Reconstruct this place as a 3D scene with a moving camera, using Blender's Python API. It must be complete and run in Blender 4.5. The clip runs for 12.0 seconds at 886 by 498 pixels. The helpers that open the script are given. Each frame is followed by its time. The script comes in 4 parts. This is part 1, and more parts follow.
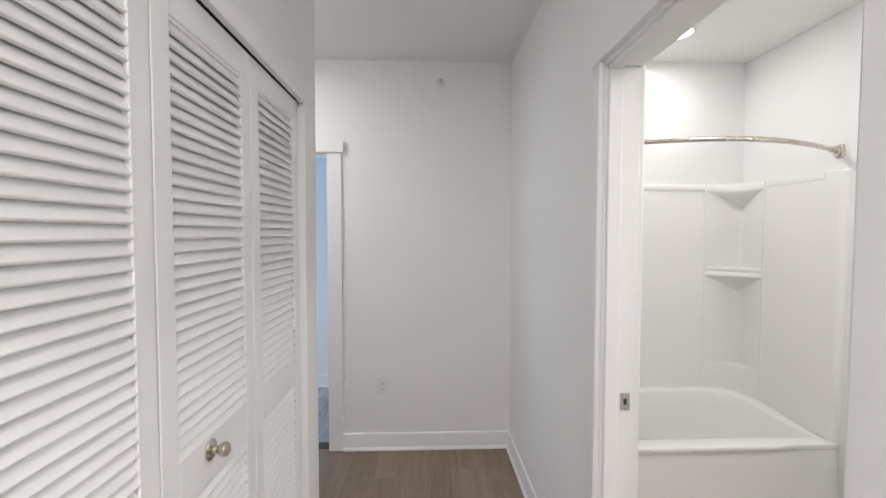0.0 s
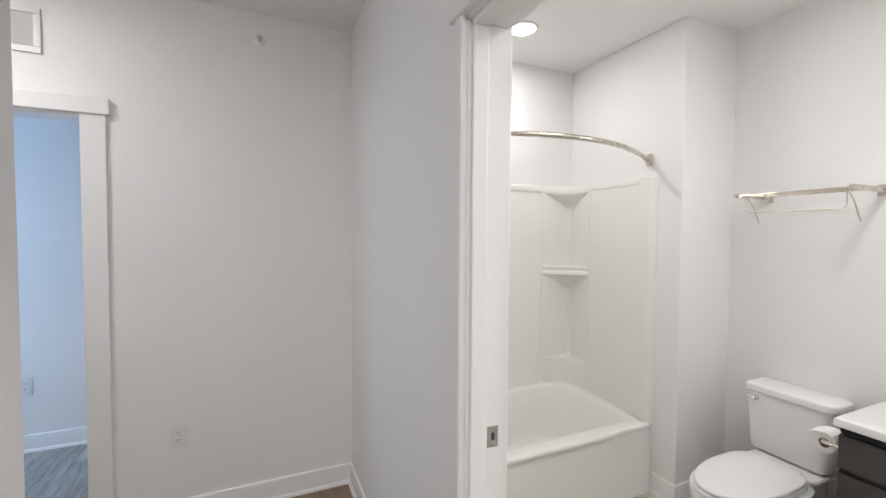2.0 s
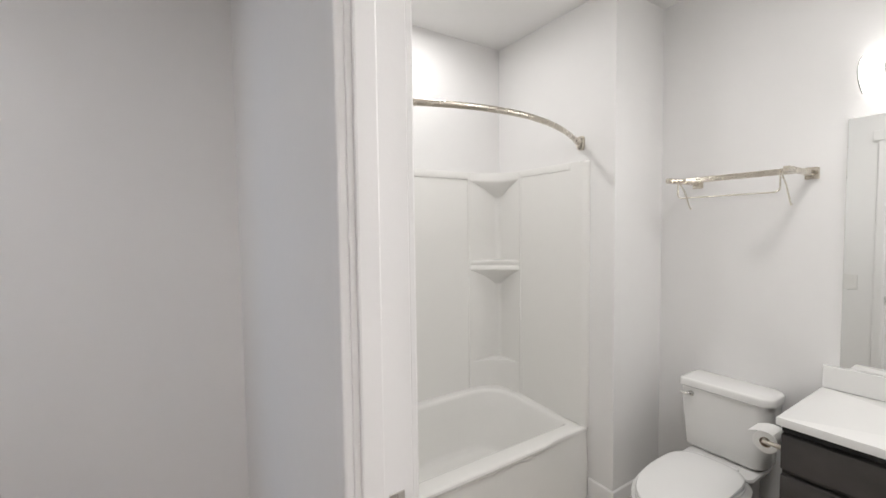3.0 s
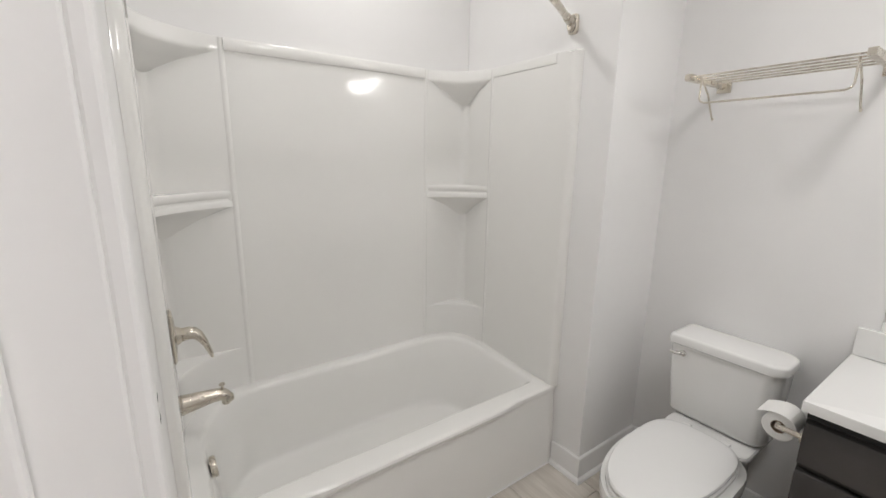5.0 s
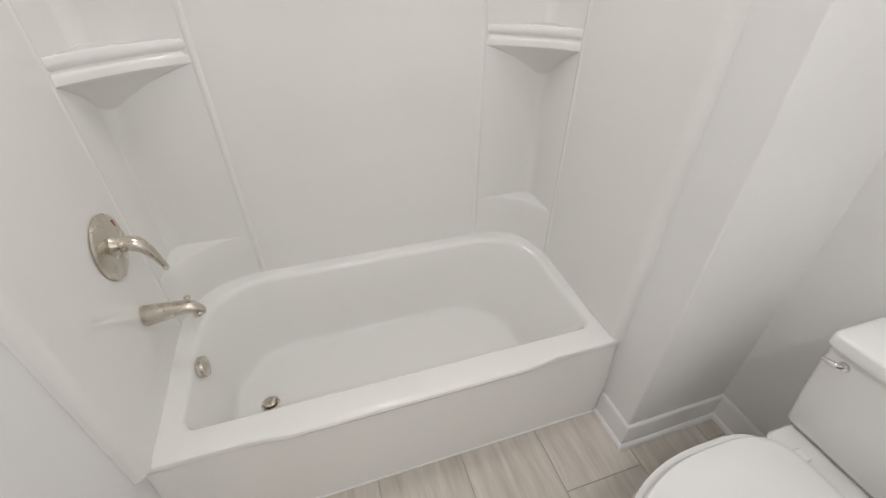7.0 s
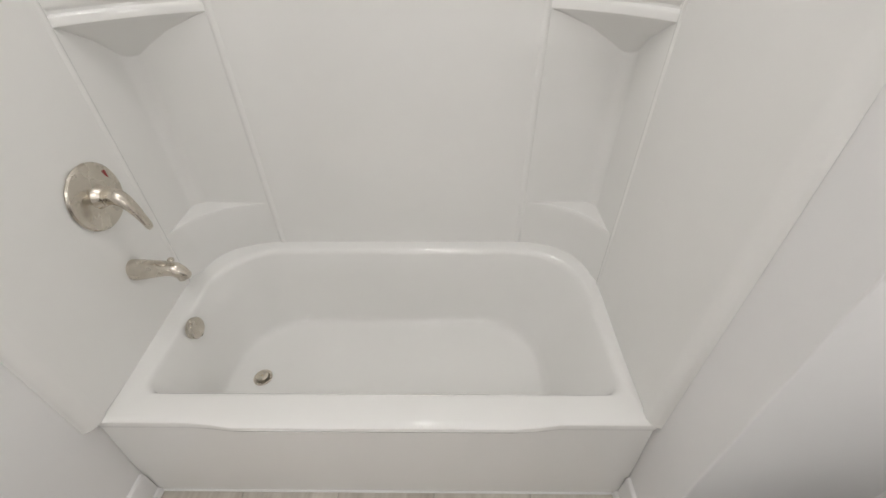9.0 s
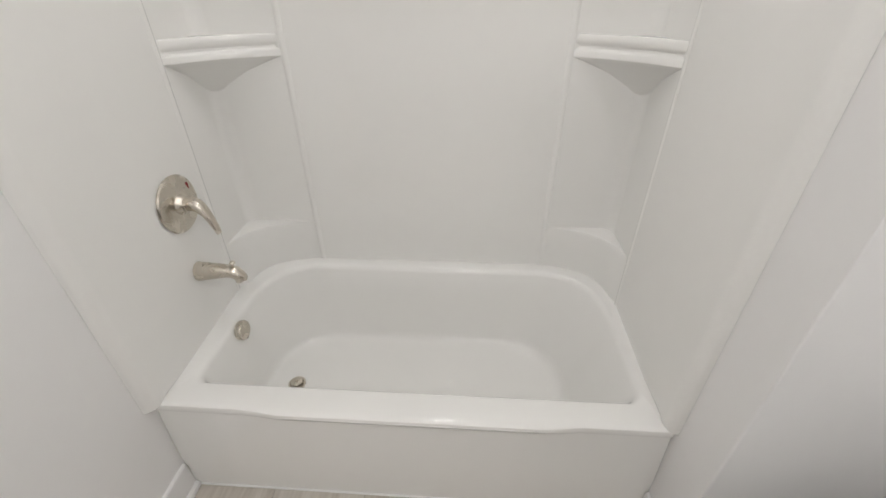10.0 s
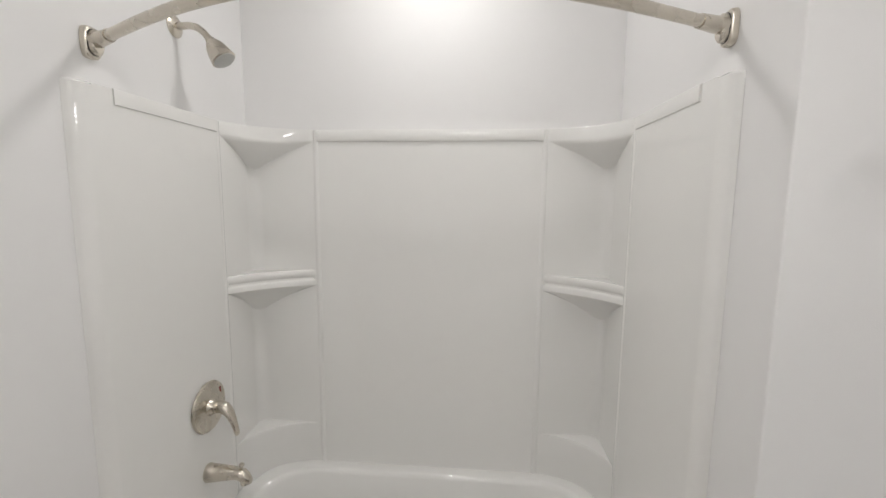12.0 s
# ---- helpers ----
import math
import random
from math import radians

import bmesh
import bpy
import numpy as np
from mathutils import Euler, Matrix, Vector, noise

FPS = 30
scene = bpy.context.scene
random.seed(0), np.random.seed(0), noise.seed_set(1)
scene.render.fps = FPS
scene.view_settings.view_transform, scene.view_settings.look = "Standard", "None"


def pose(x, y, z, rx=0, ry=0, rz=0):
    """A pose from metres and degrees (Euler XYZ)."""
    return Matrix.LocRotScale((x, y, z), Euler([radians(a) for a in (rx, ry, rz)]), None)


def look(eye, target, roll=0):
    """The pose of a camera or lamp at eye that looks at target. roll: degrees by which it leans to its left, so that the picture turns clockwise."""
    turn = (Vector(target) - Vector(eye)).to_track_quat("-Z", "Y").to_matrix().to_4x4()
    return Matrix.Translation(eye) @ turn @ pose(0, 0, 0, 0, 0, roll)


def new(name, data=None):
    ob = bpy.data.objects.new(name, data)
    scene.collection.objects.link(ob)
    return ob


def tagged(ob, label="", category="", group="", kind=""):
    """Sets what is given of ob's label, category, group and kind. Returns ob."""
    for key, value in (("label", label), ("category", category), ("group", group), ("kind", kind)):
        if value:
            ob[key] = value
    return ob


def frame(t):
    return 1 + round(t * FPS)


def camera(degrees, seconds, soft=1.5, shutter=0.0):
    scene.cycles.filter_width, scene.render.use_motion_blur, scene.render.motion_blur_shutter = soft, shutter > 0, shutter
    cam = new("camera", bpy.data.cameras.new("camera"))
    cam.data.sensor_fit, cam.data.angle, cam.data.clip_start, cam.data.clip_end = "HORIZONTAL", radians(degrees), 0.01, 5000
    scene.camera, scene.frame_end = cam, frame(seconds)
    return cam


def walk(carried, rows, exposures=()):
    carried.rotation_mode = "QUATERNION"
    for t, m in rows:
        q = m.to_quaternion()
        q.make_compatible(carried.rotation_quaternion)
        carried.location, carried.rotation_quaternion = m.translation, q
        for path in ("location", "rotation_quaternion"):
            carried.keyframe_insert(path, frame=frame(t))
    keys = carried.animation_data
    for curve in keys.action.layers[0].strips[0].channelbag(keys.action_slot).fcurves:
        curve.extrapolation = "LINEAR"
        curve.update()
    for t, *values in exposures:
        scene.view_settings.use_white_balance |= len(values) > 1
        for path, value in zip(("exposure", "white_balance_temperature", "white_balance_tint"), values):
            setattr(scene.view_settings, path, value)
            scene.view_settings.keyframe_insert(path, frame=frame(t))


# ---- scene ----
cam = camera(94.3, 12.0)
PATH = [
    (0, (0.335, 0.502, 1.544), (0.413, 2.499, 1.467), 0.1),
    (0.5, (0.335, 0.529, 1.556), (0.54, 2.517, 1.482), 0.1),
    (1, (0.369, 0.616, 1.548), (0.756, 2.577, 1.487), 0.3),
    (1.5, (0.41, 0.749, 1.532), (0.998, 2.66, 1.476), 0.3),
    (2, (0.421, 0.888, 1.535), (1.234, 2.714, 1.463), 0.4),
    (2.5, (0.552, 1.009, 1.517), (1.517, 2.758, 1.43), 0.2),
    (3, (0.661, 1.148, 1.526), (1.753, 2.821, 1.427), -0.7),
    (3.2, (0.734, 1.141, 1.518), (1.813, 2.823, 1.412), -0.3),
    (4.8, (1.061, 1.412, 1.45), (2.186, 3.028, 1.101), 0.9),
    (5, (1.096, 1.461, 1.455), (2.218, 3.059, 1.023), 0.8),
    (5.5, (1.211, 1.551, 1.456), (2.275, 3.127, 0.836), 0.6),
    (6, (1.362, 1.666, 1.482), (2.273, 3.26, 0.688), 0.5),
    (6.5, (1.519, 1.764, 1.484), (2.206, 3.371, 0.513), 0.2),
    (7, (1.66, 1.851, 1.52), (2.154, 3.391, 0.343), 0.1),
    (7.2, (1.735, 1.863, 1.523), (2.144, 3.398, 0.308), -0.7),
    (8.8, (2.022, 2.069, 1.451), (1.997, 3.624, 0.194), -1.1),
    (9, (2.012, 2.049, 1.445), (1.983, 3.603, 0.187), -0.7),
    (9.5, (1.994, 1.99, 1.432), (1.91, 3.571, 0.21), -0.3),
    (10, (1.969, 1.884, 1.442), (1.859, 3.563, 0.362), -0.3),
    (10.5, (1.931, 1.776, 1.465), (1.858, 3.613, 0.677), 0.5),
    (10.8, (1.933, 1.701, 1.47), (1.867, 3.616, 0.896), 0.5),
    (11, (1.961, 1.69, 1.467), (1.869, 3.638, 1.025), 0.5),
    (11.5, (1.996, 1.666, 1.526), (1.863, 3.642, 1.245), 0.6),
    (12, (2.015, 1.661, 1.614), (1.857, 3.641, 1.374), 0.5),
]
EXPOSURES = [(0, 0.29), (1.5, 0.27), (2, 0.21), (3, 0.12), (4.8, 0.02), (5.5, 0.10), (6, 0.16), (7, 0.16), (9, 0.15), (10.5, 0.09), (12, -0.14)]
walk(cam, [(t, look(eye, target, roll)) for t, eye, target, roll in PATH], EXPOSURES)

# ---- world and lights ----
world = bpy.data.worlds.new("world")
scene.world = world
world.use_nodes = True
wn = world.node_tree.nodes
sky = wn.new("ShaderNodeTexSky")
sky.sky_type, sky.sun_disc, sky.sun_elevation, sky.sun_rotation = "NISHITA", False, radians(35), radians(250)
wn["Background"].inputs["Strength"].default_value = 0.1
world.node_tree.links.new(sky.outputs["Color"], wn["Background"].inputs["Color"])


def area_lamp(name, eye, target, w, h, watts, color):
    data = bpy.data.lights.new(name, "AREA")
    data.shape, data.size, data.size_y, data.energy, data.color = "RECTANGLE", w, h, watts, color
    ob = new(name, data)
    ob.matrix_world = look(eye, target)
    return ob


WARM = (1.0, 0.98, 0.962)
area_lamp("downlight_lamp", (1.828, 2.93, 2.715), (1.828, 2.92, 0), 0.15, 0.15, 4.4, WARM)
# Added fill for the bathroom from an unseen spot on its ceiling.
area_lamp("bath_fill_lamp", (1.95, 1.35, 2.66), (1.95, 1.36, 0), 0.26, 0.26, 8.8, WARM)
area_lamp("vanity_lamp", (2.885, 1.335, 2.116), (1.6, 1.75, 1.0), 0.50, 0.12, 3.4, WARM)
# Invented hallway lamp, out of view behind the camera, for even light.
area_lamp("hall_fill_lamp", (0.55, -0.75, 2.67), (0.55, -0.74, 0), 0.30, 0.30, 31, (1.0, 0.965, 0.96))
# Unseen stand-in for the light that enters from the side hallway.
area_lamp("side_hall_fill_lamp", (-0.95, 2.75, 2.67), (-0.95, 2.76, 0), 0.30, 0.30, 7.5, (1.0, 0.965, 0.96))
area_lamp("window_lamp", (-2.46, 4.1, 1.5), (0, 4.1, 1.3), 0.9, 1.2, 17, (0.42, 0.66, 1.0))

# ---- materials ----


def material(name, color, rough=0.5, metal=0.0, coat=0.0, vary=0.04, vscale=2.0, bump=0.0, bscale=200.0, stretch=(1, 1, 1), per_object=0.0, emit=0.0, rvary=0.08):
    """Principled surface with colour drift at two scales, roughness drift and fine relief, in metres."""
    m = bpy.data.materials.new(name)
    m.use_nodes = True
    nt = m.node_tree
    n, li = nt.nodes, nt.links
    b = n["Principled BSDF"]
    b.inputs["Metallic"].default_value = metal
    b.inputs["Coat Weight"].default_value = coat
    b.inputs["Coat Roughness"].default_value = 0.06
    geo = n.new("ShaderNodeNewGeometry")
    mp = n.new("ShaderNodeMapping")
    mp.inputs["Scale"].default_value = stretch
    li.new(geo.outputs["Position"], mp.inputs["Vector"])
    n1 = n.new("ShaderNodeTexNoise")
    n1.inputs["Scale"].default_value, n1.inputs["Detail"].default_value = vscale, 4
    n2 = n.new("ShaderNodeTexNoise")
    n2.inputs["Scale"].default_value, n2.inputs["Detail"].default_value = vscale * 14, 3
    li.new(mp.outputs[0], n1.inputs["Vector"])
    li.new(mp.outputs[0], n2.inputs["Vector"])
    add = n.new("ShaderNodeMath")
    add.operation = "ADD"
    half = n.new("ShaderNodeMath")
    half.operation, half.inputs[1].default_value = "MULTIPLY", 0.5
    li.new(n2.outputs["Fac"], half.inputs[0])
    li.new(n1.outputs["Fac"], add.inputs[0])
    li.new(half.outputs[0], add.inputs[1])
    rng = n.new("ShaderNodeMapRange")
    rng.inputs["From Min"].default_value, rng.inputs["From Max"].default_value = 0.4, 1.1
    rng.inputs["To Min"].default_value, rng.inputs["To Max"].default_value = 1 - vary, 1 + vary
    li.new(add.outputs[0], rng.inputs["Value"])
    out = rng.outputs[0]
    if per_object:
        info = n.new("ShaderNodeObjectInfo")
        r2 = n.new("ShaderNodeMapRange")
        r2.inputs["To Min"].default_value, r2.inputs["To Max"].default_value = 1 - per_object, 1 + per_object
        li.new(info.outputs["Random"], r2.inputs["Value"])
        mu = n.new("ShaderNodeMath")
        mu.operation = "MULTIPLY"
        li.new(out, mu.inputs[0])
        li.new(r2.outputs[0], mu.inputs[1])
        out = mu.outputs[0]
    mul = n.new("ShaderNodeVectorMath")
    mul.operation = "SCALE"
    mul.inputs[0].default_value = color
    li.new(out, mul.inputs["Scale"])
    li.new(mul.outputs[0], b.inputs["Base Color"])
    rr = n.new("ShaderNodeMapRange")
    rr.inputs["To Min"].default_value, rr.inputs["To Max"].default_value = max(0.02, rough - rvary), min(1, rough + rvary)
    li.new(n1.outputs["Fac"], rr.inputs["Value"])
    li.new(rr.outputs[0], b.inputs["Roughness"])
    if bump:
        n3 = n.new("ShaderNodeTexNoise")
        n3.inputs["Scale"].default_value, n3.inputs["Detail"].default_value = bscale, 2
        li.new(mp.outputs[0], n3.inputs["Vector"])
        bp = n.new("ShaderNodeBump")
        bp.inputs["Strength"].default_value, bp.inputs["Distance"].default_value = bump, 0.002
        li.new(n3.outputs["Fac"], bp.inputs["Height"])
        li.new(bp.outputs[0], b.inputs["Normal"])
    if emit:
        b.inputs["Emission Color"].default_value = (1.0, 0.98, 0.95, 1)
        b.inputs["Emission Strength"].default_value = emit
    return m


def plank_material(name, dark, light, rough, along_y=True, seed=0.0, fine=1.0, object_shift=0.12):
    """Streaked wood or wood-look tile, grain along y; each piece shifts the grain and tone by its own chance."""
    m = bpy.data.materials.new(name)
    m.use_nodes = True
    nt = m.node_tree
    n, li = nt.nodes, nt.links
    b = n["Principled BSDF"]
    geo = n.new("ShaderNodeNewGeometry")
    info = n.new("ShaderNodeObjectInfo")
    off = n.new("ShaderNodeVectorMath")
    off.operation = "SCALE"
    off.inputs[0].default_value = (3.7, 5.1, 2.3 + seed)
    li.new(info.outputs["Random"], off.inputs["Scale"])
    ad = n.new("ShaderNodeVectorMath")
    ad.operation = "ADD"
    li.new(geo.outputs["Position"], ad.inputs[0])
    li.new(off.outputs[0], ad.inputs[1])
    mp = n.new("ShaderNodeMapping")
    mp.inputs["Scale"].default_value = (9 * fine, 0.9 * fine, 1) if along_y else (0.9 * fine, 9 * fine, 1)
    li.new(ad.outputs[0], mp.inputs["Vector"])
    n1 = n.new("ShaderNodeTexNoise")
    n1.inputs["Scale"].default_value, n1.inputs["Detail"].default_value, n1.inputs["Distortion"].default_value = 1.6, 6, 1.2
    n2 = n.new("ShaderNodeTexNoise")
    n2.inputs["Scale"].default_value, n2.inputs["Detail"].default_value = 9, 5
    li.new(mp.outputs[0], n1.inputs["Vector"])
    li.new(mp.outputs[0], n2.inputs["Vector"])
    mix = n.new("ShaderNodeMix")
    mix.data_type = "FLOAT"
    mix.inputs["Factor"].default_value = 0.38
    li.new(n1.outputs["Fac"], mix.inputs["A"])
    li.new(n2.outputs["Fac"], mix.inputs["B"])
    sh = n.new("ShaderNodeMapRange")
    sh.inputs["To Min"].default_value, sh.inputs["To Max"].default_value = -object_shift, object_shift
    li.new(info.outputs["Random"], sh.inputs["Value"])
    s2 = n.new("ShaderNodeMath")
    s2.operation = "ADD"
    li.new(mix.outputs["Result"], s2.inputs[0])
    li.new(sh.outputs[0], s2.inputs[1])
    ramp = n.new("ShaderNodeValToRGB")
    ramp.color_ramp.elements[0].position, ramp.color_ramp.elements[1].position = 0.32, 0.68
    ramp.color_ramp.elements[0].color, ramp.color_ramp.elements[1].color = (*dark, 1), (*light, 1)
    li.new(s2.outputs[0], ramp.inputs["Fac"])
    li.new(ramp.outputs["Color"], b.inputs["Base Color"])
    b.inputs["Roughness"].default_value = rough
    bp = n.new("ShaderNodeBump")
    bp.inputs["Strength"].default_value, bp.inputs["Distance"].default_value = 0.15, 0.001
    li.new(n2.outputs["Fac"], bp.inputs["Height"])
    li.new(bp.outputs[0], b.inputs["Normal"])
    return m


PAINT = material("wall_paint", (0.875, 0.867, 0.860), 0.62, vary=0.012, vscale=1.3, bump=0.10, bscale=420)
CEIL = material("ceiling_paint", (0.875, 0.867, 0.860), 0.8, vary=0.012, vscale=1.5, bump=0.14, bscale=300)
TRIM = material("trim_paint", (0.875, 0.867, 0.860), 0.38, vary=0.012, vscale=3, bump=0.05, bscale=150)
DOORPAINT = material("door_paint", (0.85, 0.845, 0.84), 0.45, vary=0.015, vscale=5, bump=0.06, bscale=260)
ACRYLIC = material("acrylic", (0.885, 0.877, 0.852), 0.075, coat=0.3, vary=0.01, vscale=1.5, bump=0.03, bscale=7, rvary=0.02)
PORCELAIN = material("porcelain", (0.865, 0.86, 0.845), 0.10, coat=0.6, vary=0.008, vscale=4, rvary=0.03)
SEATMAT = material("seat_plastic", (0.865, 0.86, 0.848), 0.24, vary=0.008, vscale=4, rvary=0.04)
COUNTER = material("cultured_marble", (0.86, 0.855, 0.84), 0.18, coat=0.3, vary=0.012, vscale=6, rvary=0.04)
NICKEL = material("brushed_nickel", (0.63, 0.585, 0.512), 0.27, metal=1.0, vary=0.05, vscale=20, bump=0.05, bscale=700)
CHROME = material("chrome", (0.75, 0.74, 0.72), 0.12, metal=1.0, vary=0.02, vscale=20)
VANITY = plank_material("dark_stained_wood", (0.034, 0.031, 0.030), (0.075, 0.069, 0.067), 0.33, along_y=True, fine=0.9, object_shift=0.05)
TILE = plank_material("wood_look_tile", (0.50, 0.45, 0.395), (0.71, 0.665, 0.605), 0.38, along_y=True, seed=1.0, fine=1.1, object_shift=0.07)
PLANK = plank_material("vinyl_plank", (0.19, 0.135, 0.090), (0.315, 0.238, 0.165), 0.42, along_y=True, seed=2.0, object_shift=0.07)
PLANK_GREY = plank_material("grey_vinyl_plank", (0.16, 0.155, 0.15), (0.46, 0.45, 0.44), 0.45, along_y=True, seed=3.0, fine=1.6, object_shift=0.16)
GROUT = material("grout", (0.44, 0.41, 0.37), 0.9, vary=0.08, vscale=30, bump=0.3, bscale=500)
SUBFLOOR = material("floor_joint", (0.07, 0.055, 0.04), 0.9, vary=0.1, vscale=20)
DARK = material("dark_gap", (0.02, 0.02, 0.02), 0.8, vary=0.2, vscale=30)
PAPER = material("toilet_paper", (0.84, 0.83, 0.81), 0.95, vary=0.02, vscale=30, bump=0.4, bscale=350)
CARD = material("cardboard", (0.30, 0.22, 0.15), 0.9, vary=0.1, vscale=60)
PLATE = material("plastic_plate", (0.82, 0.81, 0.79), 0.32, vary=0.01, vscale=10)
SLOT = material("slot_dark", (0.05, 0.05, 0.05), 0.6, vary=0.1, vscale=50)
RED = material("red_mark", (0.28, 0.04, 0.035), 0.5, vary=0.05, vscale=50)
STEEL = material("strike_steel", (0.62, 0.60, 0.57), 0.34, metal=1.0, vary=0.05, vscale=60)
MIRROR = material("mirror_silver", (0.92, 0.93, 0.92), 0.02, metal=1.0, vary=0.003, vscale=2, rvary=0.005)
LENS = material("lit_lens", (0.9, 0.9, 0.9), 0.5, emit=7.0)
DIFFUSER = material("lit_diffuser", (0.9, 0.9, 0.9), 0.4, emit=3.6)
# Glow of the made-up ceiling fixtures in the hallways and the bathroom.
ADDED_SHADE = material("added_lamp_shade", (0.9, 0.9, 0.9), 0.4, emit=4.0)
GLASS_GREY = material("grey_plastic", (0.58, 0.58, 0.56), 0.25, vary=0.03, vscale=10)
TEMPER = material("vent_metal", (0.78, 0.78, 0.77), 0.35, vary=0.02, vscale=20)

# ---- shape helpers ----


def box(bm, x0, x1, y0, y1, z0, z1, bevel=0.0, seg=2):
    vs = [bm.verts.new((x, y, z)) for x in (x0, x1) for y in (y0, y1) for z in (z0, z1)]
    fs = [bm.faces.new([vs[i] for i in f]) for f in ((0, 1, 3, 2), (4, 6, 7, 5), (0, 4, 5, 1), (2, 3, 7, 6), (0, 2, 6, 4), (1, 5, 7, 3))]
    if bevel:
        es = list({e for f in fs for e in f.edges})
        bmesh.ops.bevel(bm, geom=es, offset=bevel, segments=seg, affect="EDGES", profile=0.5)
    return vs


def loft(bm, rings, closed=True, cap=(False, False)):
    """Skin a list of rings of equal length."""
    vr = [[bm.verts.new(p) for p in r] for r in rings]
    n = len(vr[0])
    for a, b in zip(vr, vr[1:]):
        for i in range(n if closed else n - 1):
            j = (i + 1) % n
            bm.faces.new((a[i], a[j], b[j], b[i]))
    if cap[0]:
        bm.faces.new(list(reversed(vr[0])))
    if cap[1]:
        bm.faces.new(vr[-1])
    return vr


def tube(bm, pts, r, seg=14, caps=True):
    """A round bar along a line of points; r is one radius, or one for each point."""
    pts = [Vector(p) for p in pts]
    rad = r if isinstance(r, (list, tuple)) else [r] * len(pts)
    up = Vector((0, 0, 1))
    rings = []
    side = None
    for i, p in enumerate(pts):
        d = (pts[min(i + 1, len(pts) - 1)] - pts[max(i - 1, 0)]).normalized()
        if side is None:
            side = d.cross(up if abs(d.z) < 0.9 else Vector((1, 0, 0))).normalized()
        side = (side - d * side.dot(d)).normalized()
        other = d.cross(side)
        rings.append([p + rad[i] * (math.cos(a) * side + math.sin(a) * other) for a in (2 * math.pi * k / seg for k in range(seg))])
    loft(bm, rings, True, (caps, caps))


def lathe(bm, profile, m, seg=28, cap=(True, True)):
    """Turn (radius, height) pairs round the z axis of the pose m."""
    loft(bm, [[m @ Vector((r * math.cos(2 * math.pi * k / seg), r * math.sin(2 * math.pi * k / seg), h)) for k in range(seg)] for r, h in profile], True, cap)


def round_rect(x0, x1, y0, y1, radii, z, k=8):
    """A ring round a rectangle; radii for the corners (x1,y1), (x0,y1), (x0,y0), (x1,y0)."""
    ring = []
    for (cx, cy, sx, sy), r, a0 in zip(((x1, y1, -1, -1), (x0, y1, 1, -1), (x0, y0, 1, 1), (x1, y0, -1, 1)), radii, (0, 90, 180, 270)):
        for i in range(k + 1):
            a = radians(a0 + 90 * i / k)
            ring.append(Vector((cx + sx * r + r * math.cos(a), cy + sy * r + r * math.sin(a), z)))
    return ring


def smooth(ob, angle=35):
    for p in ob.data.polygons:
        p.use_smooth = True
    ob.data.set_sharp_from_angle(angle=radians(angle))
    return ob


def mesh_object(name, bm, mat, angle=35):
    bmesh.ops.recalc_face_normals(bm, faces=bm.faces)
    me = bpy.data.meshes.new(name)
    bm.to_mesh(me)
    bm.free()
    me.materials.append(mat)
    return smooth(new(name, me), angle)


def part(name, bm, mat, parent, label="", angle=35):
    ob = mesh_object(name, bm, mat, angle)
    ob.parent = parent
    ob.matrix_parent_inverse = parent.matrix_world.inverted()
    return tagged(ob, label)


def thing(name, at, label, category, group=""):
    ob = new(name)
    ob.empty_display_size = 0.1
    ob.location = at
    bpy.context.view_layer.update()
    return tagged(ob, label, category, group)


def structure(name, boxes, mat, label, category, bevel=0.0):
    bm = bmesh.new()
    for b in boxes:
        box(bm, *b, bevel)
    return tagged(mesh_object(name, bm, mat, 12), label, category, kind="structure")


def boxpart(name, b, mat, parent, bevel=0.003, label="", seg=2):
    bm = bmesh.new()
    box(bm, *b, bevel, seg)
    return part(name, bm, mat, parent, label, 12)


# ---- structure ----
CEILING = 2.735
HX, BX = 0.93, 1.058            # hall face and bathroom face of the wall between them
END, ALC = 3.402, 3.335         # hall end wall, alcove back wall
EAST, JUT, JUTY = 3.0, 2.562, 2.438
CLX, CLY = -0.128, 2.245         # closet face towards the hall, and its end
DOOR0, DOOR1, HEAD = 1.034, 1.890, 2.118

structure("wall_between", [(HX, BX, -2.7, DOOR0, 0, CEILING), (HX, BX, DOOR1, END, 0, CEILING), (HX, BX, DOOR0, DOOR1, HEAD, CEILING)], PAINT, "white painted wall between hallway and bathroom", "wall")
structure("wall_hall_end", [(-0.345, HX, END, 3.53, 0, CEILING), (-1.23, -0.345, END, 3.53, 2.092, CEILING), (-2.6, -1.23, END, 3.53, 0, CEILING), (HX, 0.98, END, 3.53, 0, CEILING)], PAINT, "white painted wall at the end of the hallway", "wall")
structure("wall_alcove_back", [(0.98, 3.11, ALC, 3.53, 0, CEILING)], PAINT, "white painted wall behind the bathtub", "wall")
structure("wall_closet", [(-0.23, CLX, 0.435, 2.095, 2.053, CEILING), (-0.23, CLX, 2.095, CLY, 0, CEILING), (-0.23, CLX, -2.7, 0.435, 0, CEILING), (-0.9, -0.23, 2.130, CLY, 0, CEILING), (-0.9, -0.8, -2.7, 2.130, 0, CEILING)], PAINT, "white painted closet wall with louvered doors", "wall")
structure("wall_side_hall", [(-2.0, -1.9, CLY, END, 0, CEILING), (-1.9, -0.9, 2.130, CLY, 0, CEILING)], PAINT, "plain white wall of the side hallway", "wall")
structure("wall_hall_south", [(-0.9, 1.05, -2.8, -2.7, 0, CEILING)], PAINT, "plain white wall behind the hallway", "wall")
structure("wall_bath_east", [(EAST, 3.11, 0.60, JUTY, 0, CEILING)], PAINT, "white painted bathroom wall behind the toilet and vanity", "wall")
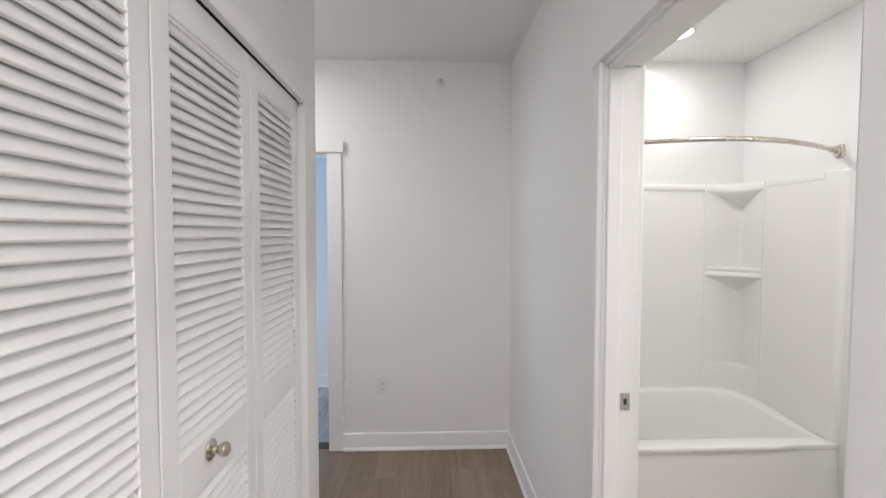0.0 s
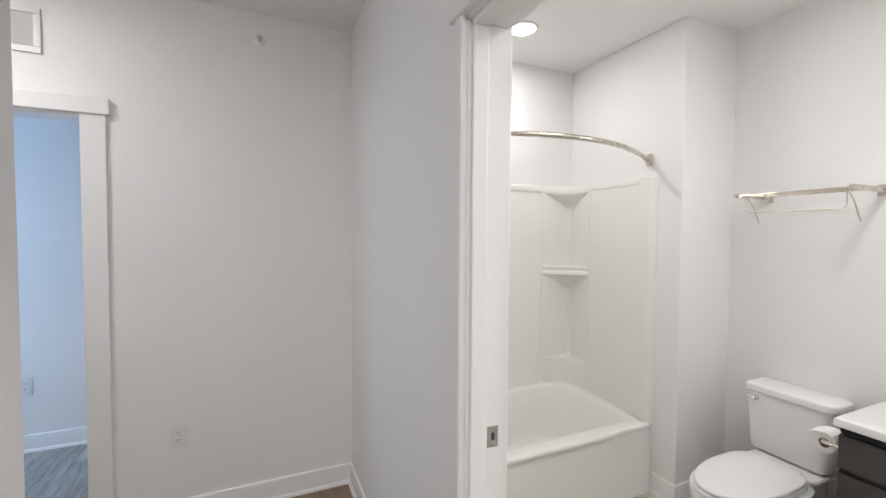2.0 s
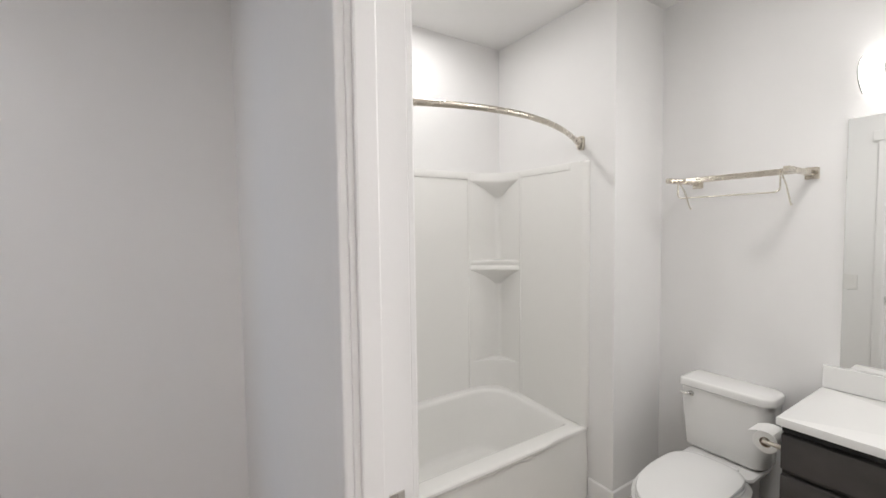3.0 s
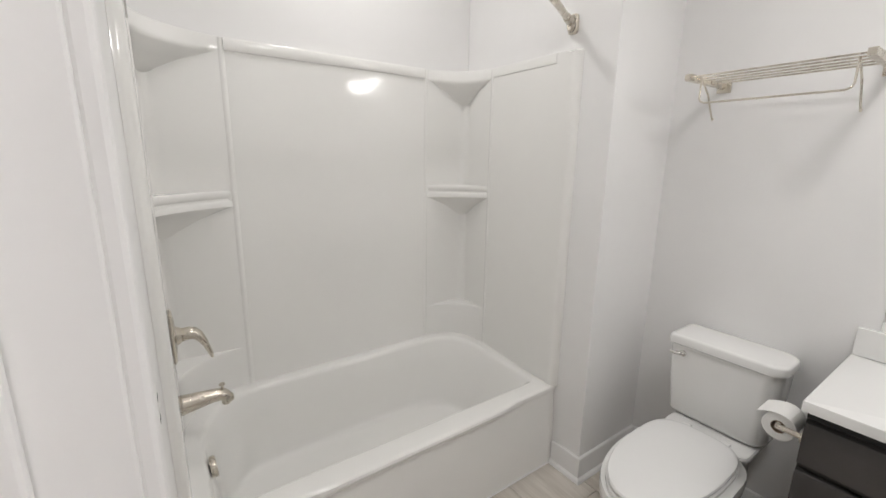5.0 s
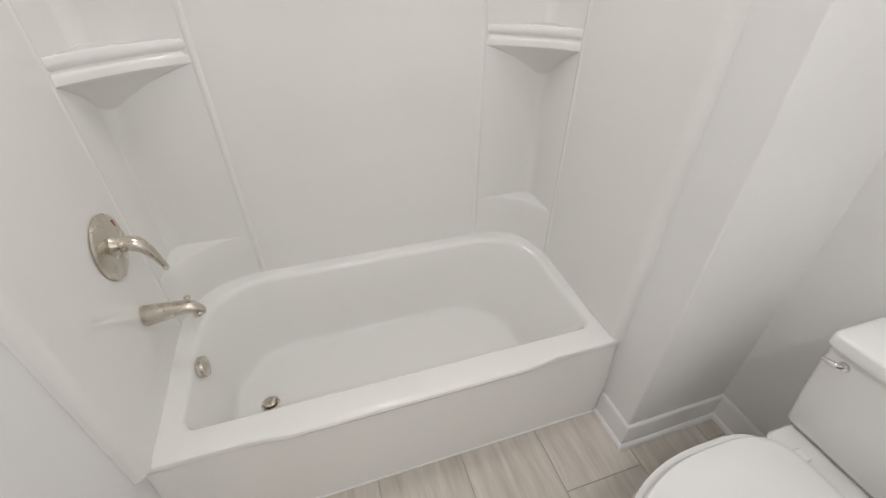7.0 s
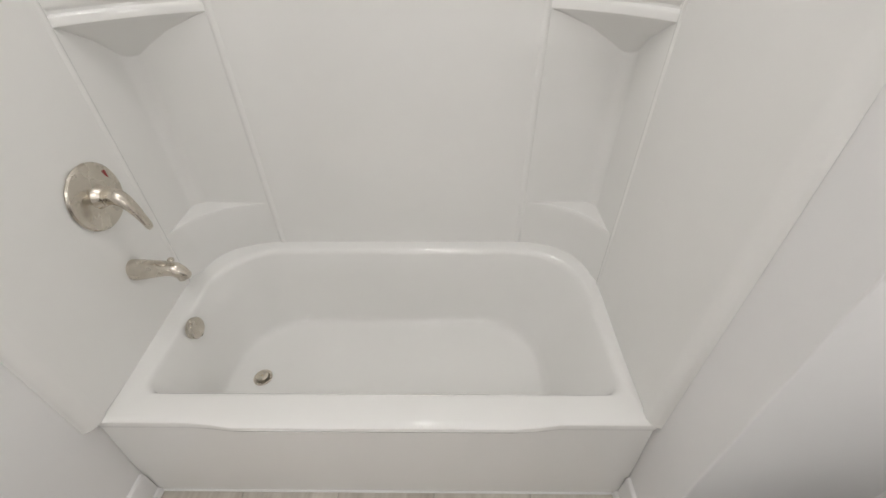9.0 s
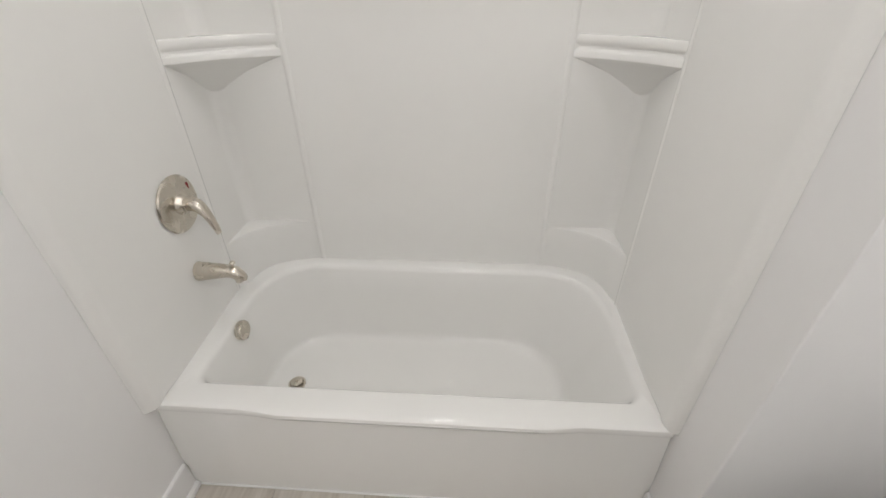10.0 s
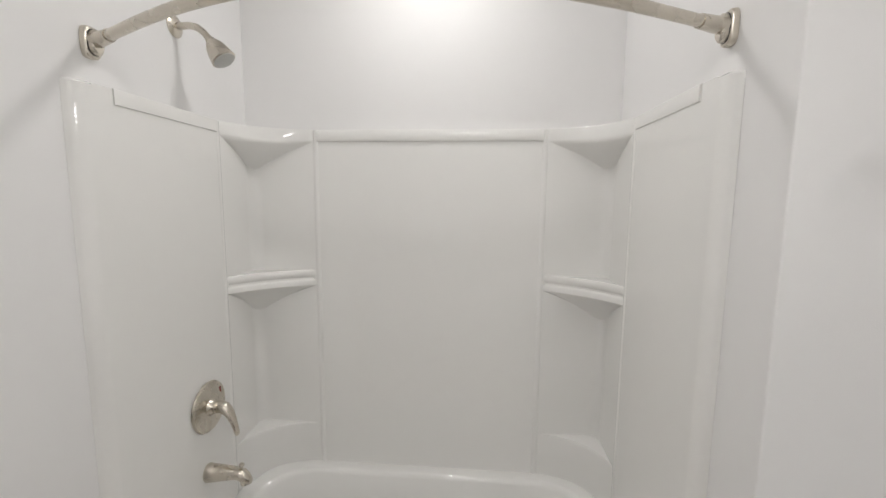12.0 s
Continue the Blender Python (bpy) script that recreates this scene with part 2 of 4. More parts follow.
structure("wall_jut", [(JUT, 3.11, JUTY, ALC, 0, CEILING)], PAINT, "white painted wall projecting beside the bathtub", "wall", 0.004)
structure("wall_bath_south", [(BX, 3.11, 0.50, 0.60, 0, CEILING)], PAINT, "plain white bathroom wall", "wall")
structure("wall_far_room", [(-2.6, 0.6, 4.63, 4.77, 0, CEILING), (0.5, 0.6, 3.53, 4.63, 0, CEILING), (-2.6, -2.5, 3.53, 3.62, 0, CEILING), (-2.6, -2.5, 4.58, 4.63, 0, CEILING), (-2.6, -2.5, 3.62, 4.58, 0, 0.85), (-2.6, -2.5, 3.62, 4.58, 2.15, CEILING)], PAINT, "white wall of the next room in bluish daylight", "wall")
structure("ceiling", [(-2.6, 3.11, -2.8, 4.77, CEILING, CEILING + 0.1)], CEIL, "flat white painted ceiling", "ceiling")

win = thing("window_1", (-2.55, 4.1, 0.85), "white framed window of the next room", "window")
win["kind"] = "structure"
for b in ((-2.57, -2.52, 3.62, 3.67, 0.85, 2.15), (-2.57, -2.52, 4.53, 4.58, 0.85, 2.15), (-2.57, -2.52, 3.67, 4.53, 0.85, 0.90), (-2.57, -2.52, 3.67, 4.53, 2.10, 2.15)):
    boxpart("window_frame", b, TRIM, win)

# door jambs, stops and casings of the bathroom door
jamb = thing("door_frame_1", (HX, 1.4, 0), "white painted door frame of the bathroom", "door frame")
jamb["kind"] = "structure"
JT = 0.012
boxpart("jamb", (HX + 0.001, BX - 0.001, DOOR1 - JT, DOOR1 + 0.001, 0, HEAD - JT), TRIM, jamb, 0.003)
boxpart("jamb", (HX + 0.001, BX - 0.001, DOOR0 - 0.001, DOOR0 + JT, 0, HEAD - JT), TRIM, jamb, 0.003)
boxpart("jamb", (HX + 0.001, BX - 0.001, DOOR0 + JT, DOOR1 - JT, HEAD - JT, HEAD + 0.001), TRIM, jamb, 0.002)
boxpart("door_stop", (HX + 0.012, 0.990, DOOR1 - JT - 0.012, DOOR1 - JT + 0.002, 0, HEAD - JT - 0.012), TRIM, jamb, 0.005)
boxpart("door_stop", (HX + 0.012, 0.990, DOOR0 + JT - 0.002, DOOR0 + JT + 0.012, 0, HEAD - JT - 0.012), TRIM, jamb, 0.005)
boxpart("door_stop", (HX + 0.012, 0.990, DOOR0 + JT, DOOR1 - JT, HEAD - JT - 0.012, HEAD - JT + 0.002), TRIM, jamb, 0.003)
CW = 0.046
for x0, x1 in ((HX - 0.017, HX + 0.004), (BX - 0.004, BX + 0.017)):
    boxpart("casing", (x0, x1, DOOR1 - 0.008, DOOR1 - 0.006 + CW, 0, HEAD + 0.002), TRIM, jamb, 0.006)
    boxpart("casing", (x0, x1, DOOR0 + 0.006 - 2 * CW, DOOR0 + 0.006, 0, HEAD + 0.002), TRIM, jamb, 0.005)
    grow = 0.006
    boxpart("head_casing", (x0 - grow if x0 < 1 else x0, x1 if x0 < 1 else x1 + grow, DOOR0 - 0.105, DOOR1 + 0.065, HEAD + 0.002, HEAD + 0.075), TRIM, jamb, 0.004)
strike = boxpart("strike_plate", (1.002, 1.036, DOOR1 - JT - 0.0025, DOOR1 - JT + 0.001, 0.932, 0.994), STEEL, jamb, 0.001, "brushed steel strike plate")
boxpart("latch_hole", (1.014, 1.025, DOOR1 - JT - 0.0032, DOOR1 - JT - 0.0020, 0.952, 0.974), SLOT, strike, 0.0004)
for zz in (0.939, 0.987):
    bm = bmesh.new()
    lathe(bm, [(0.003, 0), (0.0025, 0.001), (0.0005, 0.0012)], pose(1.019, DOOR1 - JT - 0.0025, zz, 90), 10)
    part("screw", bm, CHROME, strike)

# casing and frame of the doorway in the end wall
fr = thing("door_frame_2", (-0.8, END, 0), "white craftsman door casing on the hallway end wall", "door frame")
fr["kind"] = "structure"
boxpart("casing", (-0.357, -0.258, END - 0.018, END - 0.0005, 0, 2.098), TRIM, fr, 0.002)
boxpart("casing", (-1.315, -1.218, END - 0.018, END - 0.0005, 0, 2.098), TRIM, fr, 0.002)
boxpart("head_casing", (-1.335, -0.240, END - 0.030, END - 0.0005, 2.098, 2.176), TRIM, fr, 0.003)
boxpart("jamb", (-0.357, -0.343, END - 0.001, 3.531, 0, 2.087), TRIM, fr, 0.002)
boxpart("jamb", (-1.232, -1.218, END - 0.001, 3.531, 0, 2.087), TRIM, fr, 0.002)
boxpart("jamb", (-1.218, -0.357, END - 0.001, 3.531, 2.082, 2.094), TRIM, fr, 0.002)
boxpart("threshold", (-1.218, -0.357, END + 0.01, 3.50, 0.0005, 0.007), SUBFLOOR, fr, 0.002, "dark transition strip")

# baseboards with shoe moulding


def baseboard(a, b, side, mitre=(0, 0)):
    """A board along the wall from a to b; side is the direction into the room; mitre: 1 at an outer, -1 at an inner corner."""
    a, b, s = Vector((*a, 0)), Vector((*b, 0)), Vector((*side, 0))
    along = (b - a).normalized()
    ob = new("baseboard")
    ob.location = (a + b) / 2
    bpy.context.view_layer.update()
    tagged(ob, "white painted baseboard with shoe moulding along the wall", "baseboard", kind="structure")
    for name, prof in (("board", ((0, 0), (0.013, 0), (0.013, 0.108), (0.0115, 0.114), (0.008, 0.118), (0.0, 0.119))), ("shoe_moulding", ((0.0135, 0), (0.028, 0), (0.0275, 0.006), (0.024, 0.014), (0.018, 0.019), (0.0135, 0.020)))):
        bm = bmesh.new()
        loft(bm, [[p + along * (g * d) + s * (d + 0.0006) + Vector((0, 0, z + 0.0006)) for d, z in prof] for p, g in ((a, -mitre[0]), (b, mitre[1]))], True, (True, True))
        part(name, bm, TRIM, ob, "", 25)


baseboard((-0.257, END), (HX, END), (0, -1), (0, -1))
baseboard((HX, DOOR1 + CW - 0.005), (HX, END), (-1, 0), (0, -1))
baseboard((HX, -2.7), (HX, DOOR0 - 2 * CW + 0.005), (-1, 0))
baseboard((BX, DOOR1 + CW - 0.005), (BX, 2.586), (1, 0))
baseboard((JUT, JUTY), (JUT, 2.586), (-1, 0), (1, 0))
baseboard((JUT, JUTY), (EAST, JUTY), (0, -1), (1, -1))
baseboard((EAST, 1.722), (EAST, JUTY), (-1, 0), (0, -1))
baseboard((CLX, 2.095), (CLX, CLY), (1, 0), (0, 1))
baseboard((-1.9, CLY), (CLX, CLY), (0, 1), (0, 1))
baseboard((-2.5, 4.63), (0.5, 4.63), (0, -1))


# ---- bathtub ----
tub = thing("bathtub", (1.81, 2.95, 0), "glossy white alcove bathtub with an integral apron", "bathtub")
TX0, TX1, TY0, TY1, RIM = BX + 0.002, JUT - 0.002, 2.588, ALC - 0.004, 0.410
bm = bmesh.new()
K = 10


def bulge(ring, amount):
    """Pushes the middle of the front edge outwards, as the rolled rim is."""
    for p in ring:
        if p.y < 2.63:
            t = min(1, max(0, (p.x - 1.34) / 0.09)) * min(1, max(0, (2.30 - p.x) / 0.09))
            p.y -= amount * t * t * (3 - 2 * t)
    return ring


def tub_ring(x0, x1, y0, y1, rb, rf, z):
    """A ring with extra points along the front, so that its edge can swell."""
    r = round_rect(x0, x1, y0, y1, (rb, rb, rf, rf), z, K)
    i = 3 * (K + 1)
    a, b = r[i - 1], r[i]
    return r[:i] + [a.lerp(b, k / 24) for k in range(1, 24)] + r[i:]


rings = []
for inset, z, push in ((0.010, RIM - 0.036, 0.0), (0.000, RIM - 0.028, 0.010), (-0.002, RIM - 0.014, 0.013), (0.001, RIM - 0.005, 0.013), (0.008, RIM - 0.001, 0.011), (0.018, RIM, 0.008)):
    rings.append(bulge(tub_ring(TX0 + max(inset, 0), TX1 - max(inset, 0), TY0 + inset + 0.010, TY1 - max(inset, 0), 0.012, 0.006, z), push))
for x0, x1, y0, y1, rb, rf, z in (
        (1.128, 2.512, 2.676, 3.276, 0.250, 0.040, RIM), (1.134, 2.506, 2.683, 3.270, 0.246, 0.042, RIM - 0.002), (1.140, 2.499, 2.689, 3.262, 0.242, 0.045, RIM - 0.008),
        (1.144, 2.493, 2.693, 3.256, 0.240, 0.048, RIM - 0.020), (1.158, 2.460, 2.704, 3.246, 0.237, 0.06, 0.32), (1.176, 2.405, 2.714, 3.236, 0.235, 0.075, 0.20),
        (1.187, 2.376, 2.722, 3.228, 0.235, 0.09, 0.135), (1.192, 2.366, 2.727, 3.223, 0.232, 0.092, 0.118), (1.198, 2.356, 2.733, 3.217, 0.228, 0.094, 0.109), (1.208, 2.344, 2.743, 3.207, 0.222, 0.096, 0.104), (1.222, 2.330, 2.757, 3.193, 0.214, 0.096, 0.102), (1.30, 2.25, 2.82, 3.13, 0.15, 0.09, 0.100)):
    rings.append(tub_ring(x0, x1, y0, y1, rb, rf, z))
for ring in rings:
    for p in ring:
        # the rim climbs to a raised roll along the back
        t = min(1, max(0, (p.y - 2.98) / 0.27))
        p.z += 0.048 * t * t * (3 - 2 * t) * min(1, max(0, (p.z - RIM + 0.12) / 0.10))
loft(bm, rings, True, (False, True))
part("basin", bm, ACRYLIC, tub)
bm = bmesh.new()
prof = ((2.630, 0.0), (2.588, 0.0), (2.588, 0.02), (2.595, 0.20), (2.605, 0.35), (2.607, RIM - 0.031), (2.630, RIM - 0.028))
loft(bm, [[Vector((x, y, z)) for y, z in prof] for x in (TX0, TX1)], True, (True, True))
part("apron", bm, ACRYLIC, tub)
boxpart("caulk_bead", (TX0 + 0.026, TX1 - 0.026, 2.582, 2.5895, 0.0005, 0.006), TRIM, tub, 0.002)
bm = bmesh.new()
D = pose(1.312, 2.940, 0.1005)
lathe(bm, [(0.034, 0), (0.034, 0.003), (0.030, 0.0045), (0.024, 0.003), (0.022, 0.001)], D)
drain = part("drain", bm, NICKEL, tub, "brushed nickel drain with stopper")
bm = bmesh.new()
lathe(bm, [(0.023, 0.003), (0.023, 0.0045), (0.001, 0.0046)], D)
part("drain_well", bm, NICKEL, drain)
bm = bmesh.new()
lathe(bm, [(0.006, 0.004), (0.006, 0.011), (0.022, 0.012), (0.023, 0.015), (0.014, 0.018), (0.005, 0.0185), (0.005, 0.024), (0.001, 0.025)], D)
part("stopper", bm, NICKEL, drain)
bm = bmesh.new()
OV = pose(1.150, 2.945, 0.378, 0, 84, 0)
lathe(bm, [(0.034, 0), (0.036, 0.002), (0.037, 0.015), (0.0345, 0.0195), (0.026, 0.021), (0.001, 0.0215)], OV)
cover = part("overflow_cover", bm, NICKEL, tub, "round brushed nickel overflow cover")
boxpart("overflow_slot", (1.162, 1.173, 2.939, 2.951, 0.3425, 0.3465), SLOT, cover, 0.0005)

# ---- shower surround ----
sur = thing("shower_surround", (1.81, 3.3, RIM), "glossy white three-wall shower surround with corner shelves", "shower surround")
SX0, SX1, SY, STOP, SB = BX + 0.029, JUT - 0.029, 3.314, 1.886, RIM + 0.004
CL, CR = 1.362, 2.277          # seams on the back
CS = 3.10                      # seams on the sides
boxpart("back_panel", (CL, CR, SY, ALC - 0.001, SB, STOP), ACRYLIC, sur, 0.002)
boxpart("side_panel", (BX + 0.0005, SX0, 2.617, CS, SB, STOP), ACRYLIC, sur, 0.002)
boxpart("side_panel", (SX1, JUT - 0.0005, 2.639, CS, SB, STOP), ACRYLIC, sur, 0.002)


def edge_flange(x_wall, into, back):
    """The rounded front edge of a side panel, turned back to the wall."""
    bm = bmesh.new()
    ring = [(x_wall + into * 0.0006, back - 0.052)] + [(x_wall + into * 0.0298 * math.sin(a), back - 0.014 - 0.036 * math.cos(a)) for a in (radians(10 + 80 * k / 10) for k in range(11))] + [(x_wall + into * 0.0298, back), (x_wall + into * 0.0006, back)]
    rings = [[Vector((x, y, z)) for x, y in ring] for z in (RIM - 0.002, 1.0, 1.6, STOP - 0.02, STOP - 0.006)]
    rings.append([Vector((x_wall + (x - x_wall) * 0.7, back + (y - back) * 0.92, STOP)) for x, y in ring])
    loft(bm, rings, True, (True, True))
    part("edge_flange", bm, ACRYLIC, sur)


edge_flange(BX, 1, 2.618)
edge_flange(JUT, -1, 2.640)


def corner_unit(left):
    """A coved corner column with a top ledge, a moulded middle shelf and a low ledge."""
    sx, xe, cs = (SX0, CL, 1) if left else (SX1, CR, -1)
    wall_x = BX + 0.0006 if left else JUT - 0.0006

    def arc(depth_x, depth_y, sag, n=12):
        """Front edge of a shelf, from the side wall to the back wall, hollow towards the corner."""
        a, b = Vector((sx, SY - depth_y)), Vector((sx + cs * depth_x, SY))
        c = Vector((sx, SY))
        out = []
        for i in range(n + 1):
            t = i / n
            p = a.lerp(b, t) + (c - a.lerp(b, 0.5)) * sag * 4 * t * (1 - t)
            out.append(p)
        return out

    bm = bmesh.new()
    r = 0.045
    inner = [Vector((sx, CS))] + [Vector((sx + cs * (r - r * math.cos(a)), SY - r + r * math.sin(a))) for a in (radians(90 * i / 6) for i in range(7))] + [Vector((xe, SY))]
    outer = [Vector((wall_x, CS)), Vector((wall_x, ALC - 0.001)), Vector((xe, ALC - 0.001))]
    ring = inner + outer[::-1]
    loft(bm, [[Vector((p.x, p.y, z)) for p in ring] for z in (SB, STOP)], True, (True, True))
    unit = part("corner_unit", bm, ACRYLIC, sur)
    w, d = abs(xe - sx) - 0.008, SY - CS - 0.006

    def shelf(name, layers):
        bm = bmesh.new()
        rings = []
        for z, k, sag in layers:
            f = arc(w * k, d * k, sag)
            rings.append([Vector((p.x, p.y, z)) for p in f] + [Vector((sx + cs * w * k, SY + 0.004, z)), Vector((sx - cs * 0.004, SY + 0.004, z)), Vector((sx - cs * 0.004, SY - d * k, z))])
        loft(bm, rings, True, (True, True))
        part(name, bm, ACRYLIC, unit)

    shelf("top_ledge", [(1.715, 0.03, 0.02), (1.750, 0.22, 0.05), (1.790, 0.50, 0.08), (1.825, 0.84, 0.18), (1.838, 0.97, 0.27), (1.844, 1.0, 0.30), (1.882, 1.0, 0.30), (STOP + 0.001, 0.985, 0.31)])
    shelf("middle_shelf", [(1.125, 0.03, 0.02), (1.165, 0.25, 0.05), (1.205, 0.52, 0.08), (1.240, 0.86, 0.13), (1.248, 0.96, 0.15), (1.252, 1.0, 0.16), (1.268, 1.0, 0.16), (1.273, 0.98, 0.16), (1.277, 0.945, 0.16), (1.284, 0.935, 0.16), (1.289, 0.965, 0.16), (1.293, 0.985, 0.16), (1.309, 0.985, 0.16), (1.316, 0.955, 0.16), (1.317, 0.91, 0.16), (1.311, 0.87, 0.16)])
    shelf("low_ledge", [(SB - 0.002, 0.97, 0.37), (0.55, 0.97, 0.37), (0.622, 0.97, 0.38), (0.632, 0.955, 0.385), (0.637, 0.93, 0.39), (0.640, 0.55, 0.36), (0.642, 0.15, 0.30)])
    for px, py, dx, dy in ((xe, SY - 0.0005, 0.0075, -0.0045), (sx, CS, 0.0045 * cs, 0.0075)):
        bm = bmesh.new()
        if abs(dx) > abs(dy) * 1.2 and dy < 0:
            ringp = [(px - 0.012, py + 0.001), (px - 0.008, py - 0.0012), (px - 0.003, py - 0.0034), (px + 0.003, py - 0.0034), (px + 0.008, py - 0.0012), (px + 0.012, py + 0.001)]
        else:
            ringp = [(px - 0.001 * cs, py - 0.012), (px + 0.0012 * cs, py - 0.008), (px + 0.0034 * cs, py - 0.003), (px + 0.0034 * cs, py + 0.003), (px + 0.0012 * cs, py + 0.008), (px - 0.001 * cs, py + 0.012)]
        loft(bm, [[Vector((x, y, z)) for x, y in ringp] for z in (SB, STOP - 0.002)], True, (True, True))
        part("seam_strip", bm, ACRYLIC, unit)
    # band along the top of the side panel
    bm = bmesh.new()
    y_end = 2.675 if left else 2.700
    loft(bm, [[Vector((sx + cs * q, y, z)) for q, z in ((-0.002, STOP + 0.001), (0.003, STOP), (0.005, STOP - 0.006), (0.005, 1.852), (0.004, 1.847), (-0.002, 1.845))] for y in (y_end, CS - 0.008)], True, (True, True))
    part("top_band", bm, ACRYLIC, unit)


corner_unit(True)
corner_unit(False)
bm = bmesh.new()
loft(bm, [[Vector((x, SY - q, z)) for q, z in ((-0.002, STOP + 0.001), (0.006, STOP), (0.009, STOP - 0.006), (0.009, 1.848), (0.006, 1.842), (-0.002, 1.840))] for x in (CL + 0.008, CR - 0.008)], True, (True, True))
part("top_band", bm, ACRYLIC, sur)

# ---- fittings of the tub ----
valve = thing("shower_valve", (SX0, 2.957, 0.90), "brushed nickel shower valve trim with lever on the surround", "shower valve")
VM = pose(SX0 + 0.0005, 2.958, 0.884, 0, 90, 0)
bm = bmesh.new()
lathe(bm, [(0.084, 0), (0.089, 0.002), (0.090, 0.005), (0.086, 0.009), (0.062, 0.013), (0.030, 0.015)], VM, 44)
part("escutcheon", bm, NICKEL, valve)
bm = bmesh.new()
lathe(bm, [(0.034, 0.010), (0.030, 0.018), (0.025, 0.026), (0.0215, 0.030), (0.0225, 0.032), (0.0225, 0.036), (0.019, 0.040), (0.001, 0.046)], VM)
part("valve_stem", bm, NICKEL, valve)
bm = bmesh.new()
blade = ((0.036, 0.885, 0.021, 0.021), (0.050, 0.886, 0.0225, 0.0215), (0.064, 0.883, 0.0225, 0.020), (0.076, 0.873, 0.0205, 0.0165), (0.086, 0.857, 0.0180, 0.0125), (0.095, 0.836, 0.0155, 0.0095), (0.103, 0.812, 0.0135, 0.0075), (0.108, 0.794, 0.0120, 0.0060), (0.1095, 0.789, 0.0085, 0.0040))
rings = []
for i, (x, z, wide, thick) in enumerate(blade):
    p, q = blade[max(i - 1, 0)], blade[min(i + 1, len(blade) - 1)]
    d = Vector((q[0] - p[0], 0, q[1] - p[1])).normalized()
    up = Vector((-d.z, 0, d.x))
    c = Vector((SX0 + x, 2.958 - 0.10 * max(0, x - 0.05), z))
    rings.append([c + Vector((0, wide * math.cos(a), 0)) + up * (thick * math.sin(a)) for a in (2 * math.pi * k / 20 for k in range(20))])
loft(bm, rings, True, (True, True))
part("lever", bm, NICKEL, valve)
boxpart("temperature_mark", (SX0 + 0.006, SX0 + 0.0135, 3.007, 3.017, 0.911, 0.933), RED, valve, 0.001, "small red mark")

spout = thing("tub_spout", (SX0, 2.938, 0.66), "brushed nickel tub spout with diverter on the surround", "tub spout")
bm = bmesh.new()
rings = []
for x, z, ry, rz in ((0.0005, 0.648, 0.029, 0.033), (0.004, 0.648, 0.030, 0.034), (0.012, 0.648, 0.029, 0.033), (0.060, 0.651, 0.025, 0.027), (0.100, 0.653, 0.023, 0.022), (0.118, 0.651, 0.0225, 0.021), (0.134, 0.643, 0.021, 0.025), (0.146, 0.635, 0.018, 0.021), (0.157, 0.629, 0.011, 0.011)):
    rings.append([Vector((SX0 + x, 2.938 + ry * math.cos(a), z + rz * math.sin(a))) for a in (2 * math.pi * k / 20 for k in range(20))])
loft(bm, rings, True, (True, True))
part("spout_body", bm, NICKEL, spout)
bm = bmesh.new()
lathe(bm, [(0.014, 0.0), (0.015, 0.018), (0.010, 0.022)], pose(SX0 + 0.134, 2.938, 0.614))
part("outlet_lip", bm, NICKEL, spout)
bm = bmesh.new()
lathe(bm, [(0.004, 0), (0.004, 0.014), (0.009, 0.015), (0.0095, 0.020), (0.006, 0.023), (0.001, 0.0235)], pose(SX0 + 0.126, 2.938, 0.668))
part("diverter_knob", bm, NICKEL, spout)

shower = thing("wall_shower", (BX, 2.955, 2.16), "brushed nickel shower head on a bent arm", "shower head")
bm = bmesh.new()
lathe(bm, [(0.034, 0), (0.034, 0.002), (0.026, 0.008), (0.012, 0.011)], pose(BX + 0.0005, 2.955, 2.147, 0, 90, 0))
part("flange", bm, NICKEL, shower)
bm = bmesh.new()
tube(bm, [(BX + 0.002, 2.955, 2.147), (BX + 0.05, 2.955, 2.148), (BX + 0.075, 2.955, 2.142), (BX + 0.095, 2.955, 2.128), (BX + 0.115, 2.955, 2.104)], 0.0105, 14)
part("arm", bm, NICKEL, shower)
bm = bmesh.new()
lathe(bm, [(0.011, 0.0), (0.014, 0.005), (0.014, 0.011), (0.020, 0.017), (0.027, 0.030), (0.033, 0.050), (0.0375, 0.074), (0.038, 0.079), (0.034, 0.082)], pose(BX + 0.112, 2.955, 2.108, 0, 145, 0))
head = part("spray_head", bm, NICKEL, shower)
bm = bmesh.new()
lathe(bm, [(0.035, 0.0805), (0.032, 0.0835), (0.001, 0.0840)], pose(BX + 0.112, 2.955, 2.108, 0, 145, 0))
part("spray_face", bm, GLASS_GREY, head, "grey spray face")

